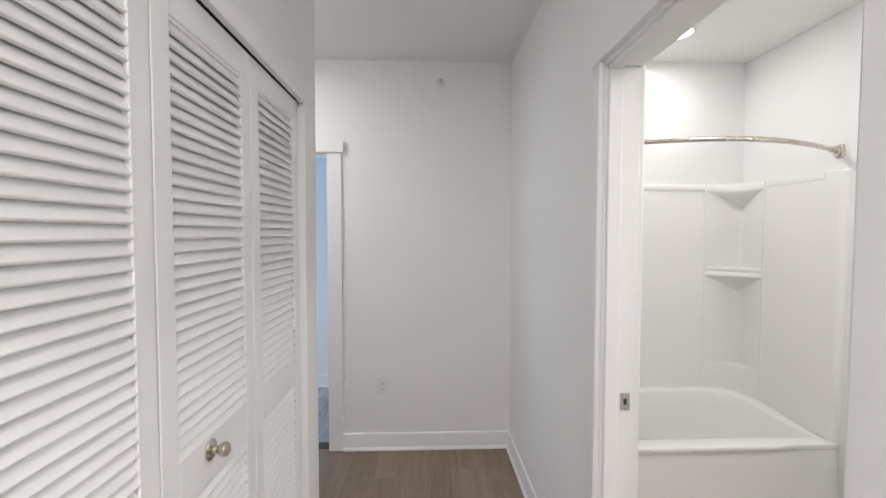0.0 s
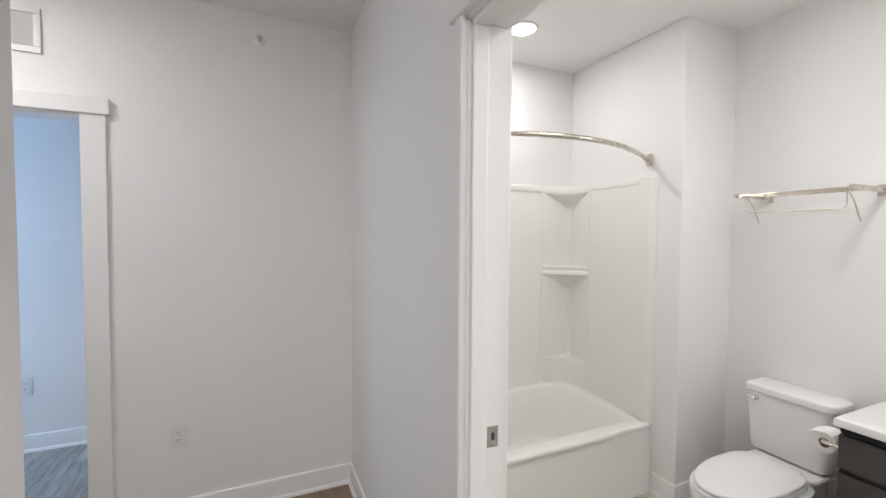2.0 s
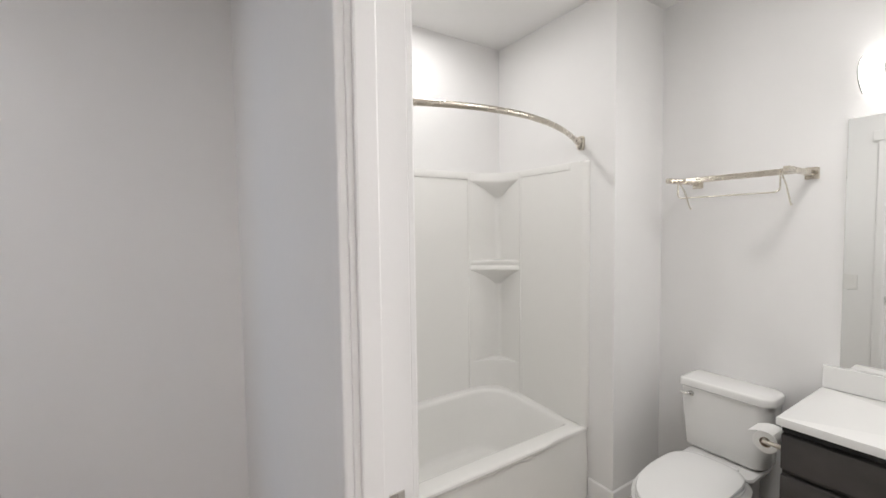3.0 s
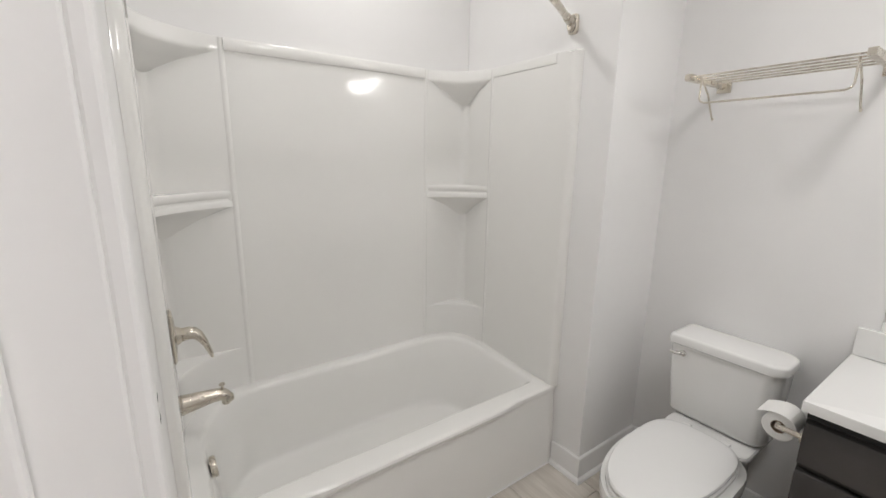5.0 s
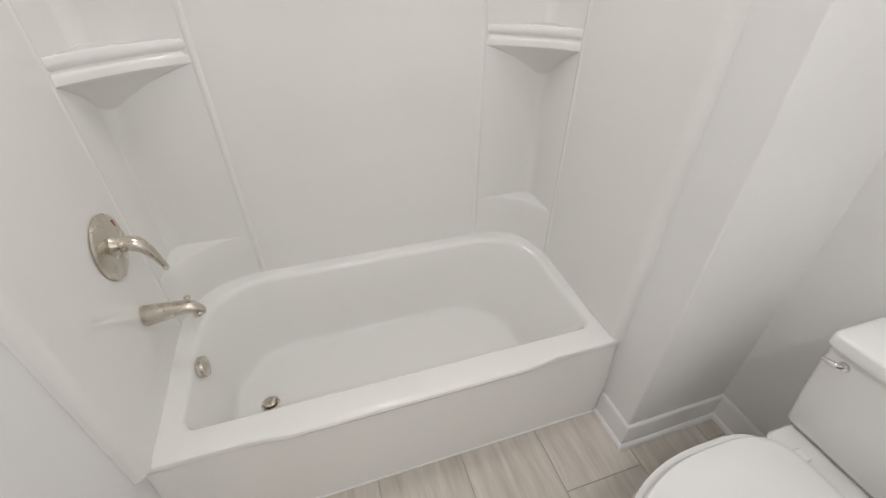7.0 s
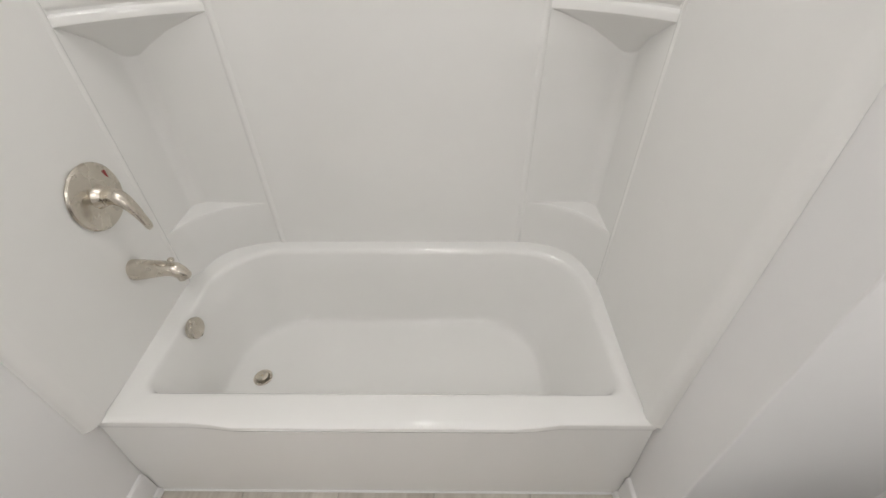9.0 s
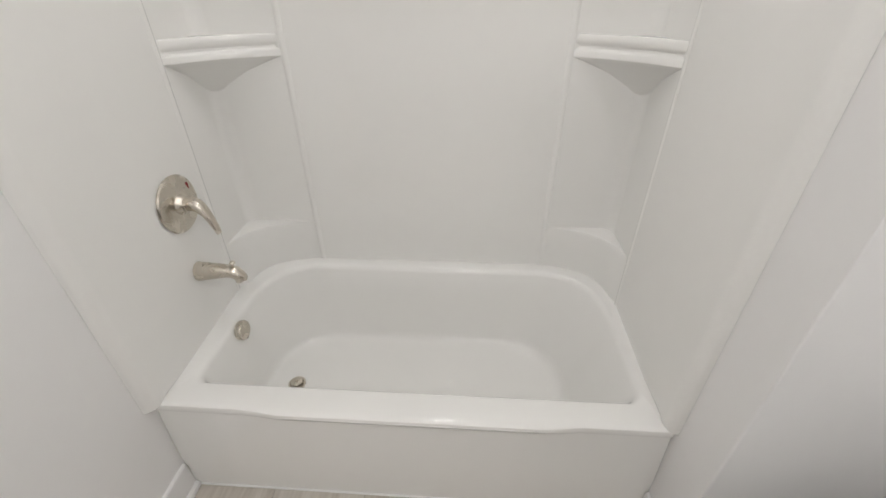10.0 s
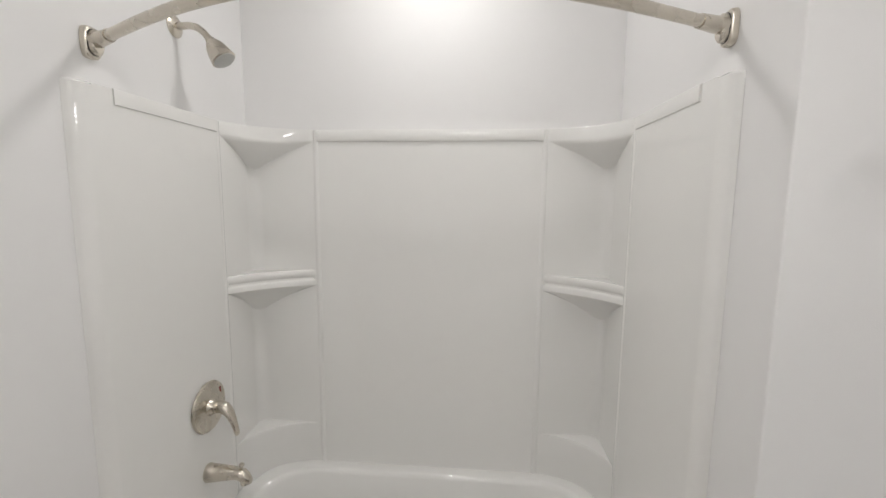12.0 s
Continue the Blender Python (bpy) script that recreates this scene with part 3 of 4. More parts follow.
rod = thing("curtain_rod", (1.81, 2.62, 2.02), "curved brushed nickel shower curtain rod above the tub", "curtain rod")
bm = bmesh.new()
R0, R1, RY, RZ, BOW = BX + 0.03, JUT - 0.03, 2.648, 1.992, 0.243
tube(bm, [(R0 + (R1 - R0) * i / 40, RY - BOW * math.sin(math.pi * i / 40), RZ) for i in range(41)], 0.0127, 16)
part("rod", bm, NICKEL, rod)
for xw, s in ((BX, 1), (JUT, -1)):
    bm = bmesh.new()
    rings = []
    for h, k in ((0.0006, 1.0), (0.010, 1.0), (0.014, 0.95), (0.016, 0.86)):
        rings.append([Vector((xw + s * h, RY + 0.0225 * k * math.copysign(abs(math.cos(a)) ** 0.55, math.cos(a)), RZ - 0.005 + 0.038 * k * math.copysign(abs(math.sin(a)) ** 0.5, math.sin(a)))) for a in (2 * math.pi * i / 28 for i in range(28))])
    loft(bm, rings, True, (True, True))
    part("bracket", bm, NICKEL, rod)
    bm = bmesh.new()
    tube(bm, [(xw + s * 0.010, RY, RZ), (xw + s * 0.030, RY - 0.003, RZ), (xw + s * 0.085, RY - 0.029, RZ)], [0.020, 0.018, 0.0150], 16)
    part("sleeve", bm, NICKEL, rod)
    for name, grow, h0, h1, mat in (("shadow_gap", 0.0015, 0.0155, 0.0172, SLOT), ("cup", 0.0, 0.0165, 0.030, NICKEL)):
        bm = bmesh.new()
        rings = []
        for h, k in ((h0, 1.0), (h1 - 0.004 if name == "cup" else h1, 1.0), (h1, 0.82)):
            rings.append([Vector((xw + s * h, RY + (0.0175 + grow) * k * math.cos(a), RZ - 0.005 + (0.030 + grow) * k * math.copysign(abs(math.sin(a)) ** 0.7, math.sin(a)))) for a in (2 * math.pi * i / 28 for i in range(28))])
        loft(bm, rings, True, (True, True))
        part(name, bm, mat, rod)
    bm = bmesh.new()
    lathe(bm, [(0.0155, 0), (0.0155, 0.004), (0.0148, 0.006)], look((xw + s * 0.075, RY - 0.024, RZ), (xw + s * 0.03, RY - 0.003, RZ)), 20)
    part("collar", bm, NICKEL, rod)

# ---- toilet ----
TC = 2.030
wc = thing("toilet", (2.5700, TC, 0), "white two-piece toilet with closed lid beside the vanity", "toilet")


def egg(cx, a_front, a_back, b, z, n=40, power=1.0):
    out = []
    for i in range(n):
        t = 2 * math.pi * i / n
        c, s = math.cos(t), math.sin(t)
        ax = a_back if c > 0 else a_front
        e = 0.50 if c > 0 else power
        out.append(Vector((cx + ax * math.copysign(abs(c) ** e, c), TC + b * math.copysign(abs(s) ** (0.70 if c > 0 else 1.0), s), z)))
    return out


bm = bmesh.new()
loft(bm, [egg(2.57, 0.20, 0.25, 0.108, 0.0), egg(2.57, 0.20, 0.25, 0.111, 0.015), egg(2.57, 0.184, 0.24, 0.100, 0.06), egg(2.565, 0.190, 0.24, 0.102, 0.15), egg(2.550, 0.255, 0.24, 0.138, 0.23), egg(2.535, 0.325, 0.24, 0.178, 0.29), egg(2.530, 0.342, 0.24, 0.188, 0.335), egg(2.530, 0.346, 0.24, 0.190, 0.370), egg(2.530, 0.342, 0.24, 0.187, 0.384), egg(2.545, 0.325, 0.235, 0.172, 0.387), egg(2.545, 0.27, 0.22, 0.13, 0.3872)], True, (True, True))
part("bowl", bm, PORCELAIN, wc)
bm = bmesh.new()
loft(bm, [round_rect(2.74, 2.982, TC - 0.105, TC + 0.105, (0.02,) * 4, z, 5) for z in (0.20, 0.34)] + [round_rect(2.735, 2.984, TC - 0.150, TC + 0.150, (0.03,) * 4, 0.375, 5), round_rect(2.733, 2.984, TC - 0.153, TC + 0.153, (0.03,) * 4, 0.392, 5), round_rect(2.738, 2.980, TC - 0.148, TC + 0.148, (0.03,) * 4, 0.400, 5)], True, (True, True))
part("tank_deck", bm, PORCELAIN, wc)
bm = bmesh.new()
loft(bm, [egg(2.522, 0.322, 0.225, 0.160, 0.3882), egg(2.522, 0.327, 0.236, 0.164, 0.391), egg(2.522, 0.327, 0.236, 0.164, 0.402), egg(2.522, 0.322, 0.227, 0.161, 0.4055)], True, (True, True))
part("seat_ring", bm, SEATMAT, wc)
bm = bmesh.new()
loft(bm, [egg(2.522, 0.314, 0.226, 0.154, 0.4095), egg(2.522, 0.322, 0.236, 0.160, 0.4115), egg(2.522, 0.323, 0.236, 0.161, 0.418), egg(2.522, 0.319, 0.227, 0.158, 0.4235), egg(2.522, 0.300, 0.212, 0.145, 0.4265), egg(2.522, 0.15, 0.12, 0.075, 0.428)], True, (True, True))
part("lid", bm, SEATMAT, wc)
for dy in (-0.07, 0.07):
    boxpart("hinge", (2.752, 2.782, TC + dy - 0.018, TC + dy + 0.018, 0.4003, 0.414), SEATMAT, wc, 0.005)
bm = bmesh.new()
tank_rings = []
for z, w, f in ((0.4030, 0.150, 2.8420), (0.4100, 0.162, 2.8300), (0.4260, 0.171, 2.8220), (0.55, 0.181, 2.8160), (0.6520, 0.187, 2.8100), (0.7170, 0.189, 2.8080)):
    tank_rings.append(round_rect(f, 2.9880, TC - w, TC + w, (0.015, 0.015, 0.055, 0.055), z, 6))
loft(bm, tank_rings, True, (True, True))
part("tank", bm, PORCELAIN, wc)
bm = bmesh.new()
loft(bm, [round_rect(2.7980 + i, 2.9940 - i, TC - 0.198 + i, TC + 0.198 - i, (0.02, 0.02, 0.058, 0.058), z, 7) for i, z in ((0.005, 0.7175), (0.0, 0.7210), (0.0, 0.7490), (0.002, 0.7540), (0.006, 0.7570), (0.014, 0.7585))], True, (True, True))
part("tank_lid", bm, PORCELAIN, wc)
lever_at = TC + 0.139
bm = bmesh.new()
lathe(bm, [(0.014, 0), (0.014, 0.004), (0.011, 0.010), (0.001, 0.012)], pose(2.812, lever_at, 0.684, 0, -90, 0))
flush = part("flush_boss", bm, CHROME, wc, "chrome flush lever boss")
bm = bmesh.new()
tube(bm, [(2.802, lever_at, 0.684), (2.792, lever_at + 0.008, 0.685), (2.785, lever_at + 0.022, 0.687), (2.780, lever_at + 0.038, 0.690)], [0.006, 0.0085, 0.0075, 0.004], 12)
part("flush_lever", bm, CHROME, flush)
for dy in (-0.09, 0.09):
    bm = bmesh.new()
    lathe(bm, [(0.014, 0.0), (0.013, 0.010), (0.007, 0.017), (0.001, 0.018)], pose(2.6400, TC + dy * 1.28, 0.0005))
    part("bolt_cap", bm, PORCELAIN, wc)

# ---- vanity ----
VF, VY1, VY0, VT = 2.502, 1.714, 0.80, 0.822
van = thing("vanity_cabinet", (2.68, 1.25, 0), "dark grey-brown wooden vanity cabinet with handleless drawers", "cabinet")
boxpart("carcass", (VF + 0.022, EAST - 0.001, VY0, VY1 - 0.004, 0.09, VT - 0.032), VANITY, van, 0.002)
boxpart("toe_kick", (VF + 0.07, EAST - 0.001, VY0 + 0.01, VY1 - 0.014, 0.0, 0.09), DARK, van, 0.0)
boxpart("finger_rail", (VF + 0.012, VF + 0.022, VY0, VY1 - 0.005, VT - 0.056, VT - 0.036), DARK, van, 0.001)
for z0, z1 in ((0.628, VT - 0.064), (0.385, 0.606), (0.100, 0.363)):
    bm = bmesh.new()
    y0, y1 = VY0 + 0.002, VY1 - 0.006
    ring = [(VF + 0.021, z0), (VF + 0.001, z0), (VF, z0 + 0.002), (VF, z1 - 0.010), (VF + 0.002, z1 - 0.004), (VF + 0.010, z1), (VF + 0.021, z1)]
    loft(bm, [[Vector((x, y, z)) for x, z in ring] for y in (y0, y1)], True, (True, True))
    part("drawer_front", bm, VANITY, van)
top = thing("vanity_countertop", (2.68, 1.25, VT), "white cultured marble vanity top with an integral basin", "countertop")
bm = bmesh.new()
C0, C1, D0, D1 = VF - 0.016, EAST - 0.0008, VY0 - 0.008, VY1 + 0.006


def rect_ring(z, inset):
    return round_rect(C0 + inset, C1 - inset, D0 + inset, D1 - inset, (0.004,) * 4, z, 15)


def oval_ring(a, b, z, cx=2.74, cy=1.25):
    out = []
    for p in rect_ring(z, 0):
        d = Vector(((p.x - cx) / (C1 - C0), (p.y - cy) / (D1 - D0))).normalized()
        out.append(Vector((cx + a * d.x, cy + b * d.y, z)))
    return out


loft(bm, [rect_ring(VT - 0.030, 0.0), rect_ring(VT - 0.004, 0.0), rect_ring(VT - 0.001, 0.0015), rect_ring(VT, 0.005), oval_ring(0.150, 0.215, VT + 0.001), oval_ring(0.147, 0.212, VT + 0.004), oval_ring(0.138, 0.203, VT + 0.003), oval_ring(0.130, 0.19, VT - 0.012), oval_ring(0.115, 0.17, VT - 0.07), oval_ring(0.07, 0.11, VT - 0.115), oval_ring(0.02, 0.02, VT - 0.122)], True, (False, True))
part("top_slab", bm, COUNTER, top)
boxpart("backsplash", (EAST - 0.020, EAST - 0.0008, D0, D1 - 0.002, VT + 0.0005, VT + 0.098), COUNTER, top, 0.003)

mir = thing("mirror", (EAST, 1.2, 0.95), "frameless rectangular wall mirror above the vanity", "mirror")
boxpart("mirror_glass", (EAST - 0.006, EAST - 0.0008, 0.82, 1.666, VT + 0.100, 1.955), MIRROR, mir, 0.001)
vl = thing("vanity_light", (EAST, 1.335, 2.12), "lit curved white glass vanity light bar above the mirror", "wall light")
boxpart("back_plate", (EAST - 0.022, EAST - 0.0008, 1.10, 1.56, 2.07, 2.165), NICKEL, vl, 0.004)


def curved_shade(x_back, depth, y0, y1, z0, z1, grow):
    ring = []
    for i in range(13):
        t = i / 12
        ring.append((x_back - depth * math.sin(math.pi * t) ** 0.7 - grow, z0 - grow + (z1 - z0 + 2 * grow) * t))
    ring += [(x_back, z1 + grow), (x_back, z0 - grow)]
    return [[Vector((x, y, z)) for x, z in ring] for y in (y0, y1)]


bm = bmesh.new()
loft(bm, curved_shade(EAST - 0.022, 0.078, 1.045, 1.622, 2.045, 2.188, 0.0), True, (True, True))
part("glass_shade", bm, DIFFUSER, vl, "glowing white shade")
for y0, y1 in ((1.622, 1.627), (1.040, 1.045), (1.540, 1.552), (1.115, 1.127)):
    bm = bmesh.new()
    loft(bm, curved_shade(EAST - 0.021, 0.079, y0, y1, 2.045, 2.188, 0.003), True, (True, True))
    part("trim_band", bm, GLASS_GREY, vl, "grey metal trim band")

# toilet paper on the side of the vanity
hold = thing("paper_holder", (2.56, VY1, 0.71), "brushed nickel toilet paper holder on the vanity side", "paper holder")
PX, PY, PZ = 2.545, 1.772, 0.692
bm = bmesh.new()
lathe(bm, [(0.018, 0), (0.018, 0.004), (0.010, 0.007)], pose(PX - 0.012, VY1 - 0.004, PZ, -90), 20)
part("mount", bm, NICKEL, hold)
bm = bmesh.new()
tube(bm, [(PX - 0.012, VY1, PZ), (PX - 0.012, PY - 0.01, PZ), (PX - 0.010, PY - 0.002, PZ), (PX, PY, PZ), (PX + 0.13, PY, PZ)], 0.0085, 12)
part("bar", bm, NICKEL, hold)
roll = thing("toilet_paper_roll", (PX + 0.06, PY, PZ), "white toilet paper roll on its holder", "toilet paper")
bm = bmesh.new()
RM = pose(PX + 0.006, PY, PZ - 0.010, 0, 90, 0)
lathe(bm, [(0.0195, 0), (0.040, 0), (0.0425, 0.002), (0.0425, 0.093), (0.040, 0.095), (0.0205, 0.095), (0.0195, 0)], RM, 36, (False, False))
part("paper", bm, PAPER, roll)
bm = bmesh.new()
lathe(bm, [(0.0203, 0.0005), (0.0203, 0.0945), (0.0188, 0.0945), (0.0188, 0.0005), (0.0203, 0.0005)], RM, 24, (False, False))
part("core", bm, CARD, roll, "brown cardboard core")
bm = bmesh.new()
sheet = []
for x in (PX + 0.002, PX + 0.099):
    sheet.append([Vector((x, PY + dy, PZ - 0.0128 + dz)) for dy, dz in ((-0.025, 0.0385), (-0.010, 0.0453), (0.007, 0.0466), (0.024, 0.0445), (0.044, 0.0370), (0.057, 0.0310), (0.057, 0.0300), (0.043, 0.0358), (0.023, 0.0432), (0.007, 0.0455), (-0.010, 0.0442), (-0.025, 0.0372))])
loft(bm, sheet, True, (True, True))
part("loose_sheet", bm, PAPER, roll)

# towel rack on the wall above the toilet
rack = thing("towel_rack", (EAST, 2.0, 1.75), "brushed nickel hotel towel shelf with a lower rail on the wall", "towel rack")
RK = 1.747
for y in (1.776, 2.242):
    boxpart("wall_plate", (EAST - 0.012, EAST - 0.0008, y - 0.025, y + 0.025, RK - 0.026, RK + 0.026), NICKEL, rack, 0.003)
    bm = bmesh.new()
    s = 1 if y < 2 else -1
    loft(bm, [[Vector((x, y + dy, RK + dz)) for dy, dz in ((-w, -h), (w, -h), (w, h), (-w, h))] for x, w, h in ((EAST - 0.010, 0.010, 0.011), (EAST - 0.10, 0.010, 0.010), (2.700, 0.010, 0.011), (2.694, 0.009, 0.010))], True, (True, True))
    part("arm", bm, NICKEL, rack)
for i in range(5):
    bm = bmesh.new()
    x = 2.708 + 0.050 * i
    tube(bm, [(x, 1.776, RK), (x, 2.242, RK)], 0.0030, 8)
    part("shelf_bar", bm, NICKEL, rack)
bm = bmesh.new()
hang = [(2.735, 1.806, RK - 0.002), (2.735, 1.806, RK - 0.072), (2.735, 1.811, RK - 0.082), (2.735, 1.824, RK - 0.088), (2.735, 2.194, RK - 0.088), (2.735, 2.207, RK - 0.082), (2.735, 2.212, RK - 0.072), (2.735, 2.212, RK - 0.002)]
tube(bm, hang, 0.0032, 8)
part("lower_rail", bm, NICKEL, rack)
for y in (1.806, 2.212):
    bm = bmesh.new()
    tube(bm, [(2.74, y, RK - 0.006), (2.80, y, RK - 0.055), (2.845, y, RK - 0.120), (2.86, y, RK - 0.138), (2.868, y, RK - 0.133)], 0.0032, 8)
    part("hook", bm, NICKEL, rack)

# ---- electrical ----
sw = thing("light_switch", (BX, 2.1, 1.065), "white three-gang plate with an outlet and two rocker switches", "light switch")
boxpart("cover_plate", (BX + 0.0005, BX + 0.006, 2.017, 2.183, 1.030, 1.144), PLATE, sw, 0.0025)
for y, flip in ((2.054, 1), (2.1, -1)):
    bm = bmesh.new()
    ring = [(0.004, -0.033), (0.0075 - flip * 0.0016, -0.033), (0.0070, 0.0), (0.0075 + flip * 0.0016, 0.033), (0.004, 0.033)]
    loft(bm, [[Vector((BX + d, yy, 1.087 + z)) for d, z in ring] for yy in (y - 0.0165, y + 0.0165)], True, (True, True))
    part("rocker", bm, PLATE, sw)
gfci = boxpart("receptacle", (BX + 0.004, BX + 0.0078, 2.1295, 2.1625, 1.054, 1.120), PLATE, sw, 0.001)
for z in (1.068, 1.104):
    for y in (2.14, 2.152):
        boxpart("slot", (BX + 0.0070, BX + 0.0083, y - 0.001, y + 0.001, z - 0.003, z + 0.005), SLOT, gfci, 0.0)
for z in (1.083, 1.091):
    boxpart("test_button", (BX + 0.0070, BX + 0.0090, 2.14, 2.152, z - 0.003, z + 0.003), PLATE, gfci, 0.0006)


def outlet(name, at, turn, label):
    ob = thing(name, (0, 0, 0), label, "outlet")
    boxpart("cover_plate", (-0.036, 0.036, -0.006, -0.0006, -0.058, 0.058), PLATE, ob, 0.002)
    for z in (-0.020, 0.020):
        face = boxpart("receptacle", (-0.0165, 0.0165, -0.0078, -0.005, z - 0.014, z + 0.014), PLATE, ob, 0.001)
        for x in (-0.006, 0.006):
            boxpart("slot", (x - 0.0012, x + 0.0012, -0.0083, -0.0070, z - 0.001, z + 0.007), SLOT, face, 0.0)
        boxpart("slot", (-0.002, 0.002, -0.0083, -0.0070, z - 0.009, z - 0.005), SLOT, face, 0.0)
    ob.matrix_world = pose(*at, 0, 0, turn)
    return ob


outlet("wall_outlet", (0.022, END, 0.458), 0, "white duplex wall outlet above the hallway baseboard")
outlet("wall_outlet", (-1.07, 4.63, 0.46), 0, "white duplex wall outlet in the next room")

vent = thing("air_vent", (-0.70, END, 2.45), "white metal wall return air grille above the doorway", "air vent")
for b in ((-0.888, -0.490, END - 0.010, END - 0.0006, 2.527, 2.555), (-0.888, -0.490, END - 0.010, END - 0.0006, 2.350, 2.378), (-0.888, -0.860, END - 0.010, END - 0.0006, 2.378, 2.527), (-0.518, -0.490, END - 0.010, END - 0.0006, 2.378, 2.527)):
    boxpart("frame", b, TEMPER, vent, 0.003)
boxpart("backing", (-0.860, -0.518, END - 0.002, END - 0.0006, 2.378, 2.527), DARK, vent, 0.0)
bm = bmesh.new()
box(bm, -0.862, -0.516, -0.0008, 0.0008, -0.006, 0.006)
slat = mesh_object("slat", bm, TEMPER)
bpy.data.objects.remove(slat)
me_slat = bpy.data.meshes["slat"]
for i in range(14):
    ob = new("slat", me_slat)
    ob.parent, ob.matrix_parent_inverse = vent, vent.matrix_world.inverted()
    ob.matrix_basis = pose(0, END - 0.006, 2.383 + 0.0105 * i, 35)

spr = thing("fire_sprinkler", (0.428, END, 2.59), "white sidewall fire sprinkler high on the hallway wall", "fire sprinkler")
bm = bmesh.new()
lathe(bm, [(0.030, 0), (0.030, 0.003), (0.024, 0.009), (0.014, 0.011)], pose(0.428, END - 0.0006, 2.59, 90))
part("escutcheon", bm, PLATE, spr)
bm = bmesh.new()
lathe(bm, [(0.009, 0.008), (0.009, 0.022), (0.005, 0.026), (0.004, 0.042), (0.001, 0.043)], pose(0.428, END - 0.0006, 2.59, 90))
part("body", bm, STEEL, spr)
boxpart("deflector", (0.410, 0.446, END - 0.046, END - 0.040, 2.598, 2.602), PLATE, spr, 0.001)
boxpart("deflector", (0.418, 0.438, END - 0.047, END - 0.044, 2.576, 2.600), STEEL, spr, 0.001)

for x, y in ((1.828, 2.93),):
    dl = thing("recessed_downlight", (x, y, CEILING), "lit round recessed ceiling downlight with white trim", "ceiling light")
    bm = bmesh.new()
    lathe(bm, [(0.092, 0), (0.090, 0.006), (0.080, 0.010), (0.074, 0.006), (0.074, 0.001)], pose(x, y, CEILING - 0.0006, 180), 36, (True, False))
    part("trim_ring", bm, PLATE, dl)
    bm = bmesh.new()
    lathe(bm, [(0.0735, 0.002), (0.0735, 0.006), (0.001, 0.007)], pose(x, y, CEILING - 0.0006, 180), 36)
    part("lens", bm, LENS, dl, "glowing white lens")
# Made-up fixtures, all out of view, at the three added fill lamps.
for x, y in ((0.55, -0.75), (-0.95, 2.75), (1.95, 1.35)):
    hl = thing("added_ceiling_light", (x, y, CEILING), "unseen round white flush ceiling light, added for fill", "ceiling light", "flush ceiling lights")
    bm = bmesh.new()
    lathe(bm, [(0.17, 0.0006), (0.17, 0.012), (0.165, 0.030), (0.14, 0.044), (0.001, 0.05)], pose(x, y, CEILING, 180), 36)
    part("shade", bm, ADDED_SHADE, hl)

# ---- closet doors ----
DX0, DX1 = -0.182, -0.153      # thickness of the leaves


def slat_mesh(width):
    bm = bmesh.new()
    ring = [(-0.0195, -0.0028), (-0.018, -0.0042), (0.018, -0.0042), (0.0198, -0.0028), (0.0203, 0.0), (0.0198, 0.0028), (0.018, 0.0042), (-0.018, 0.0042), (-0.0195, 0.0028)]
    loft(bm, [[Vector((x, y, z)) for x, z in ring] for y in (-width / 2, width / 2)], True, (True, True))
    ob = mesh_object("louver_slat", bm, DOORPAINT)
    me = ob.data
    bpy.data.objects.remove(ob)
    return me


LEAF, STILE = 0.413, 0.054
ZL1, ZU0, ZU1, SLOPE = 0.985, 1.088, 1.958, 60   # louver fields and the tilt of their slats
ME = slat_mesh(LEAF - 0.004 - 2 * STILE + 0.008)


def leaf(parent, y0, y1, knob_at=None):
    y0, y1 = y0 + 0.002, y1 - 0.002
    bm = bmesh.new()
    for b in ((DX0, DX1, y0, y0 + STILE, 0.015, 2.035), (DX0, DX1, y1 - STILE, y1, 0.015, 2.035), (DX0, DX1, y0 + STILE, y1 - STILE, ZU1, 2.035), (DX0, DX1, y0 + STILE, y1 - STILE, ZL1, ZU0), (DX0, DX1, y0 + STILE, y1 - STILE, 0.015, 0.190)):
        box(bm, *b, 0.002, 1)
    # thin bead under each upper edge of the louvers
    for z1 in (ZU1, ZL1):
        box(bm, DX1 - 0.012, DX1 - 0.004, y0 + STILE, y1 - STILE, z1 - 0.007, z1 + 0.001)
    lf = part("door_leaf", bm, DOORPAINT, parent)
    cy = (y0 + y1) / 2
    for z0, z1 in ((ZU0, ZU1), (0.190, ZL1)):
        n = round((z1 - z0) / 0.0266)
        for i in range(n):
            ob = new("louver_slat", ME)
            ob.parent = lf
            ob.matrix_parent_inverse = lf.matrix_world.inverted()
            ob.matrix_basis = pose(DX1 - 0.0125, cy, z0 + (i + 0.5) * (z1 - z0) / n, 0, SLOPE, 0)
    if knob_at:
        bm = bmesh.new()
        lathe(bm, [(0.0235, 0), (0.0235, 0.003), (0.020, 0.006), (0.009, 0.008), (0.0075, 0.016), (0.010, 0.021), (0.0150, 0.026), (0.0168, 0.032), (0.0150, 0.038), (0.009, 0.042), (0.001, 0.043)], pose(DX1, knob_at, 1.056, 0, 90, 0))
        part("knob", bm, NICKEL, lf, "round brushed nickel knob")
    return lf


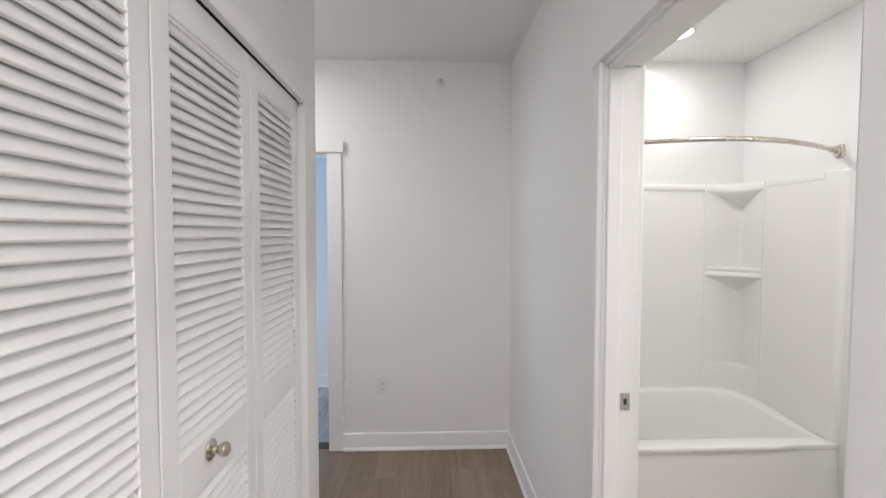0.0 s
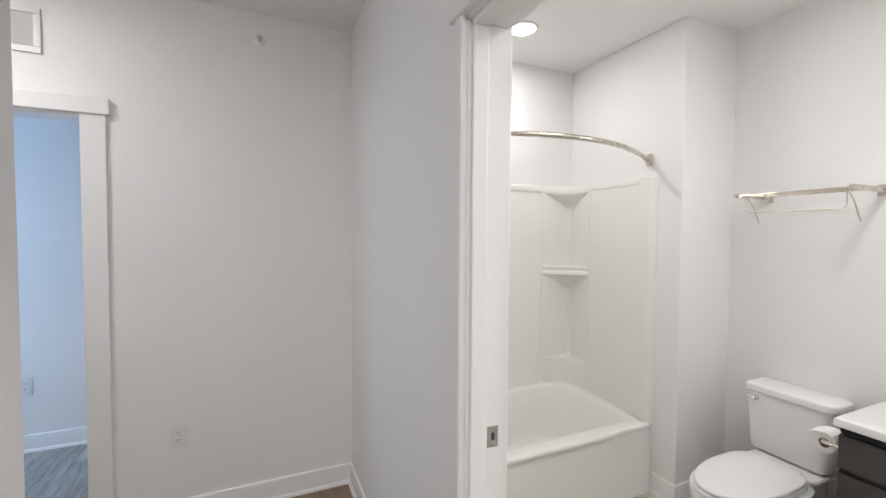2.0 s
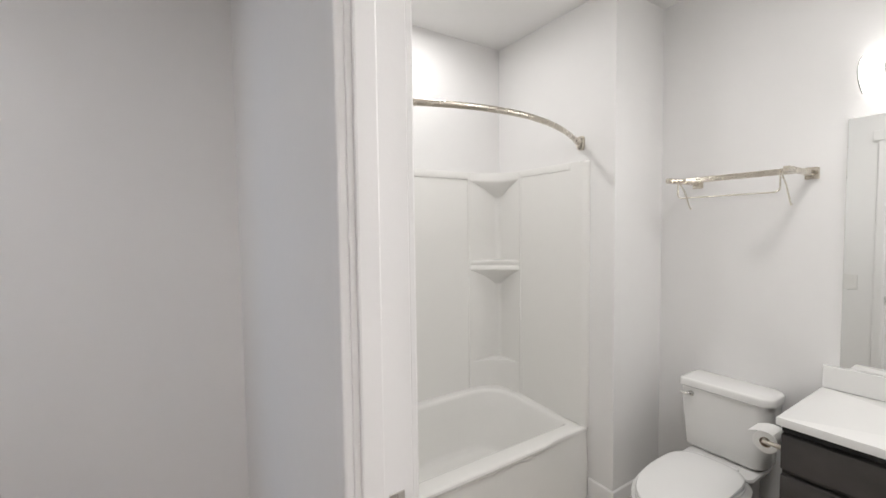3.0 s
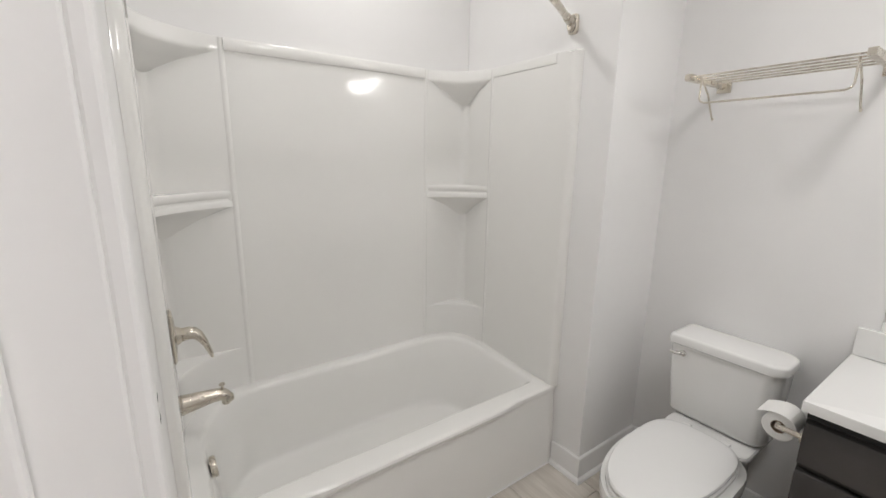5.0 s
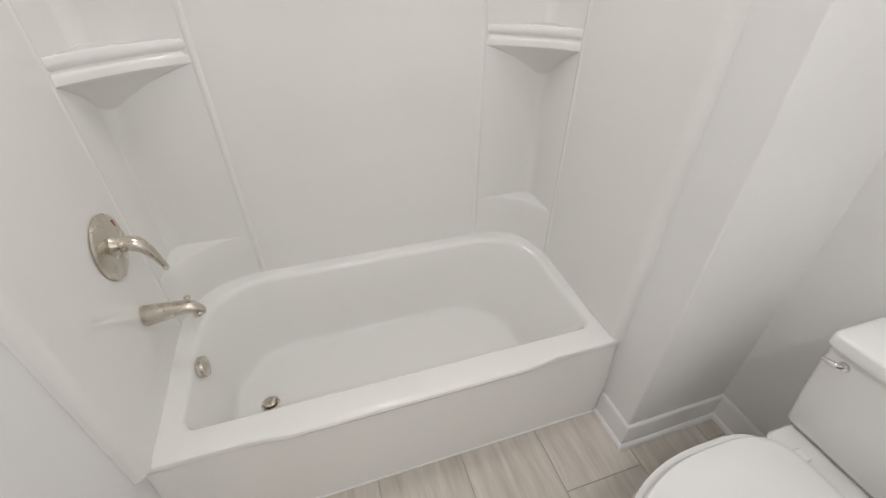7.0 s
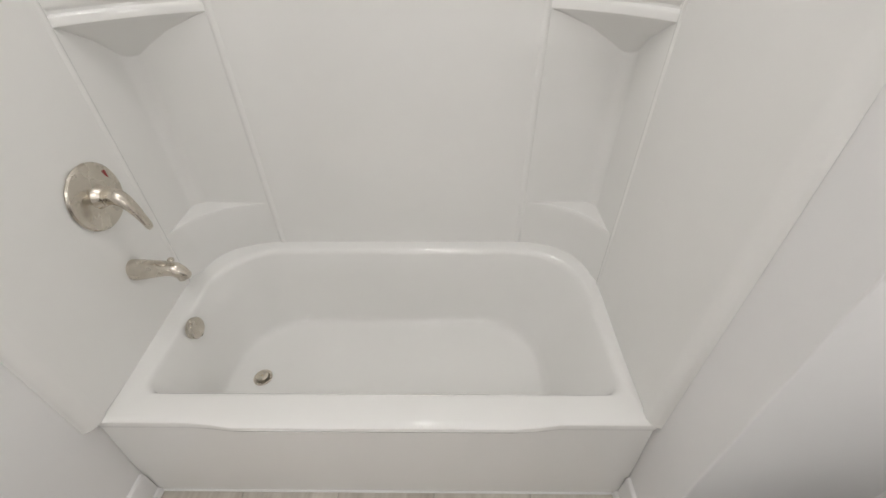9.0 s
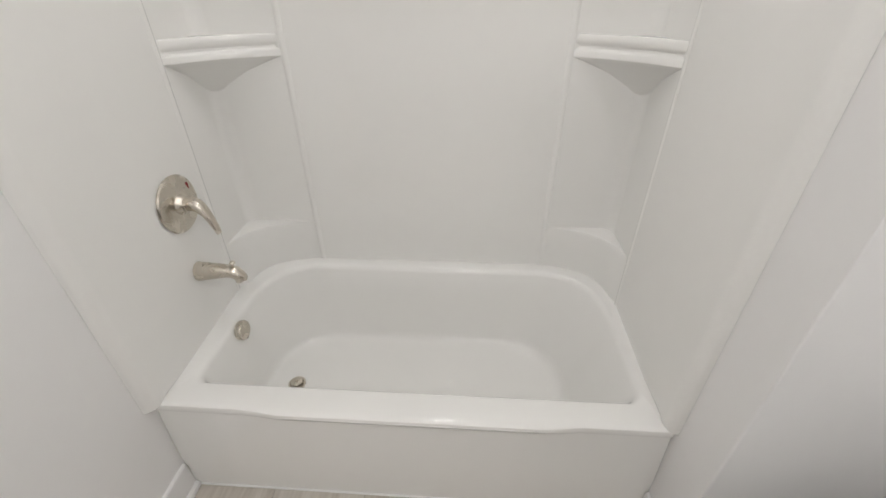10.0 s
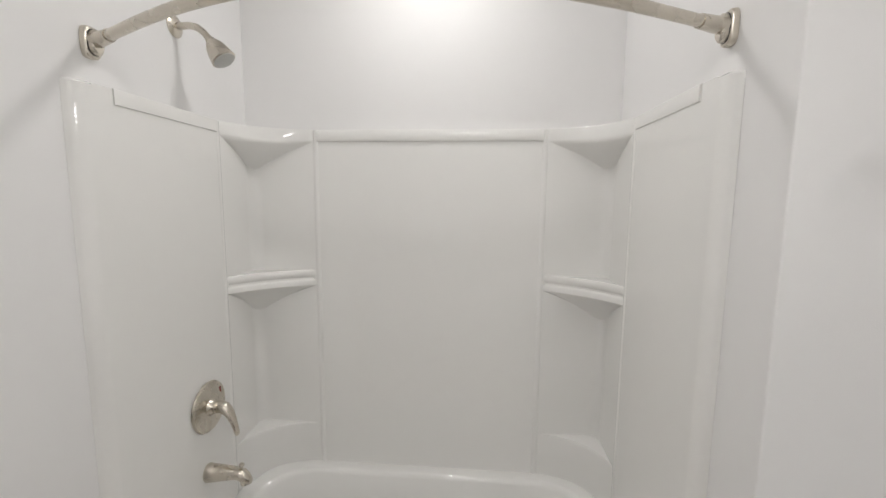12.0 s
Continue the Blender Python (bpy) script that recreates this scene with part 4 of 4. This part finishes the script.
for e, knob in ((2.086, (None, 1.430)), (2.086 - 2 * LEAF, (None, None))):
    bf = thing("bifold_door", (DX1, e - LEAF, 0.0), "white painted louvered bifold closet door, closed", "closet door", "closet doors")
    leaf(bf, e - LEAF, e, knob[0])
    leaf(bf, e - 2 * LEAF, e - LEAF, knob[1])
track = thing("door_track", (-0.16, 1.2, 2.02), "white metal bifold track with a dark slot in the closet opening", "door track")
boxpart("rail", (-0.188, -0.146, 0.438, 2.092, 2.043, 2.0525), DARK, track, 0.0)
boxpart("lip", (-0.146, -0.126, 0.436, 2.094, 2.035, 2.0525), TRIM, track, 0.002, "white trim lip")

# ---- floors ----
fl = structure("floor_bath", [(0.985, 3.05, 0.50, 2.62, -0.08, -0.0035)], GROUT, "light greige streaked rectangular floor tiles with thin grout", "floor")
TW, TL, G = 0.3085, 0.610, 0.003


def piece_mesh(name, w, d, mat, bevel):
    bm = bmesh.new()
    loft(bm, [round_rect(-w / 2 + i, w / 2 - i, -d / 2 + i, d / 2 - i, (0.0008,) * 4, z, 1) for i, z in ((0, -0.006), (0, -bevel), (bevel, 0.0))], True, (False, True))
    ob = mesh_object(name, bm, mat)
    me = ob.data
    bpy.data.objects.remove(ob)
    return me


def lay(name, mat, floor, x0, x1, y0, y1, jx, jy, w, d, gap, bevel, step):
    """Pieces of w by d from joint jx, jy over the area, each column shifted by step, cut at the edges."""
    cache = {}
    i0 = math.floor((x0 - jx) / w)
    i = i0
    while jx + i * w < x1:
        a, b = max(x0, jx + i * w + gap / 2), min(x1, jx + (i + 1) * w - gap / 2)
        j = math.floor((y0 - jy) / d) - 1
        while True:
            c, e = jy + j * d + step(i) + gap / 2, jy + (j + 1) * d + step(i) - gap / 2
            j += 1
            if c > y1:
                break
            c, e = max(y0, c), min(y1, e)
            if e - c < 0.01 or b - a < 0.01:
                continue
            key = (round(b - a, 3), round(e - c, 3))
            if key not in cache:
                cache[key] = piece_mesh(name, *key, mat, bevel)
            ob = new(name, cache[key])
            ob.parent = floor
            ob.location = ((a + b) / 2, (c + e) / 2, 0)
        i += 1


lay("floor_tile", TILE, fl, 0.992, EAST, 0.60, 2.590, 2.272, 2.345, TW, TL, G, 0.0008, lambda i: 0.305 if i % 2 else 0.0)
flh = structure("floor_hall", [(-2.0, 0.985, -2.75, 3.455, -0.08, -0.003)], SUBFLOOR, "brown wood-look vinyl plank hallway floor", "floor")
lay("plank", PLANK, flh, -1.9, 0.982, -2.7, 3.455, 0.905, 0.35, 0.181, 1.22, 0.0012, 0.0006, lambda i: (i * 0.437) % 1.22)
flr = structure("floor_far_room", [(-2.55, 0.55, 3.456, 4.70, -0.08, -0.003)], SUBFLOOR, "grey wood-look vinyl plank floor in the next room", "floor")
lay("plank", PLANK_GREY, flr, -2.5, 0.5, 3.456, 4.63, 0.905, 0.95, 0.181, 1.22, 0.0012, 0.0006, lambda i: (i * 0.437) % 1.22)
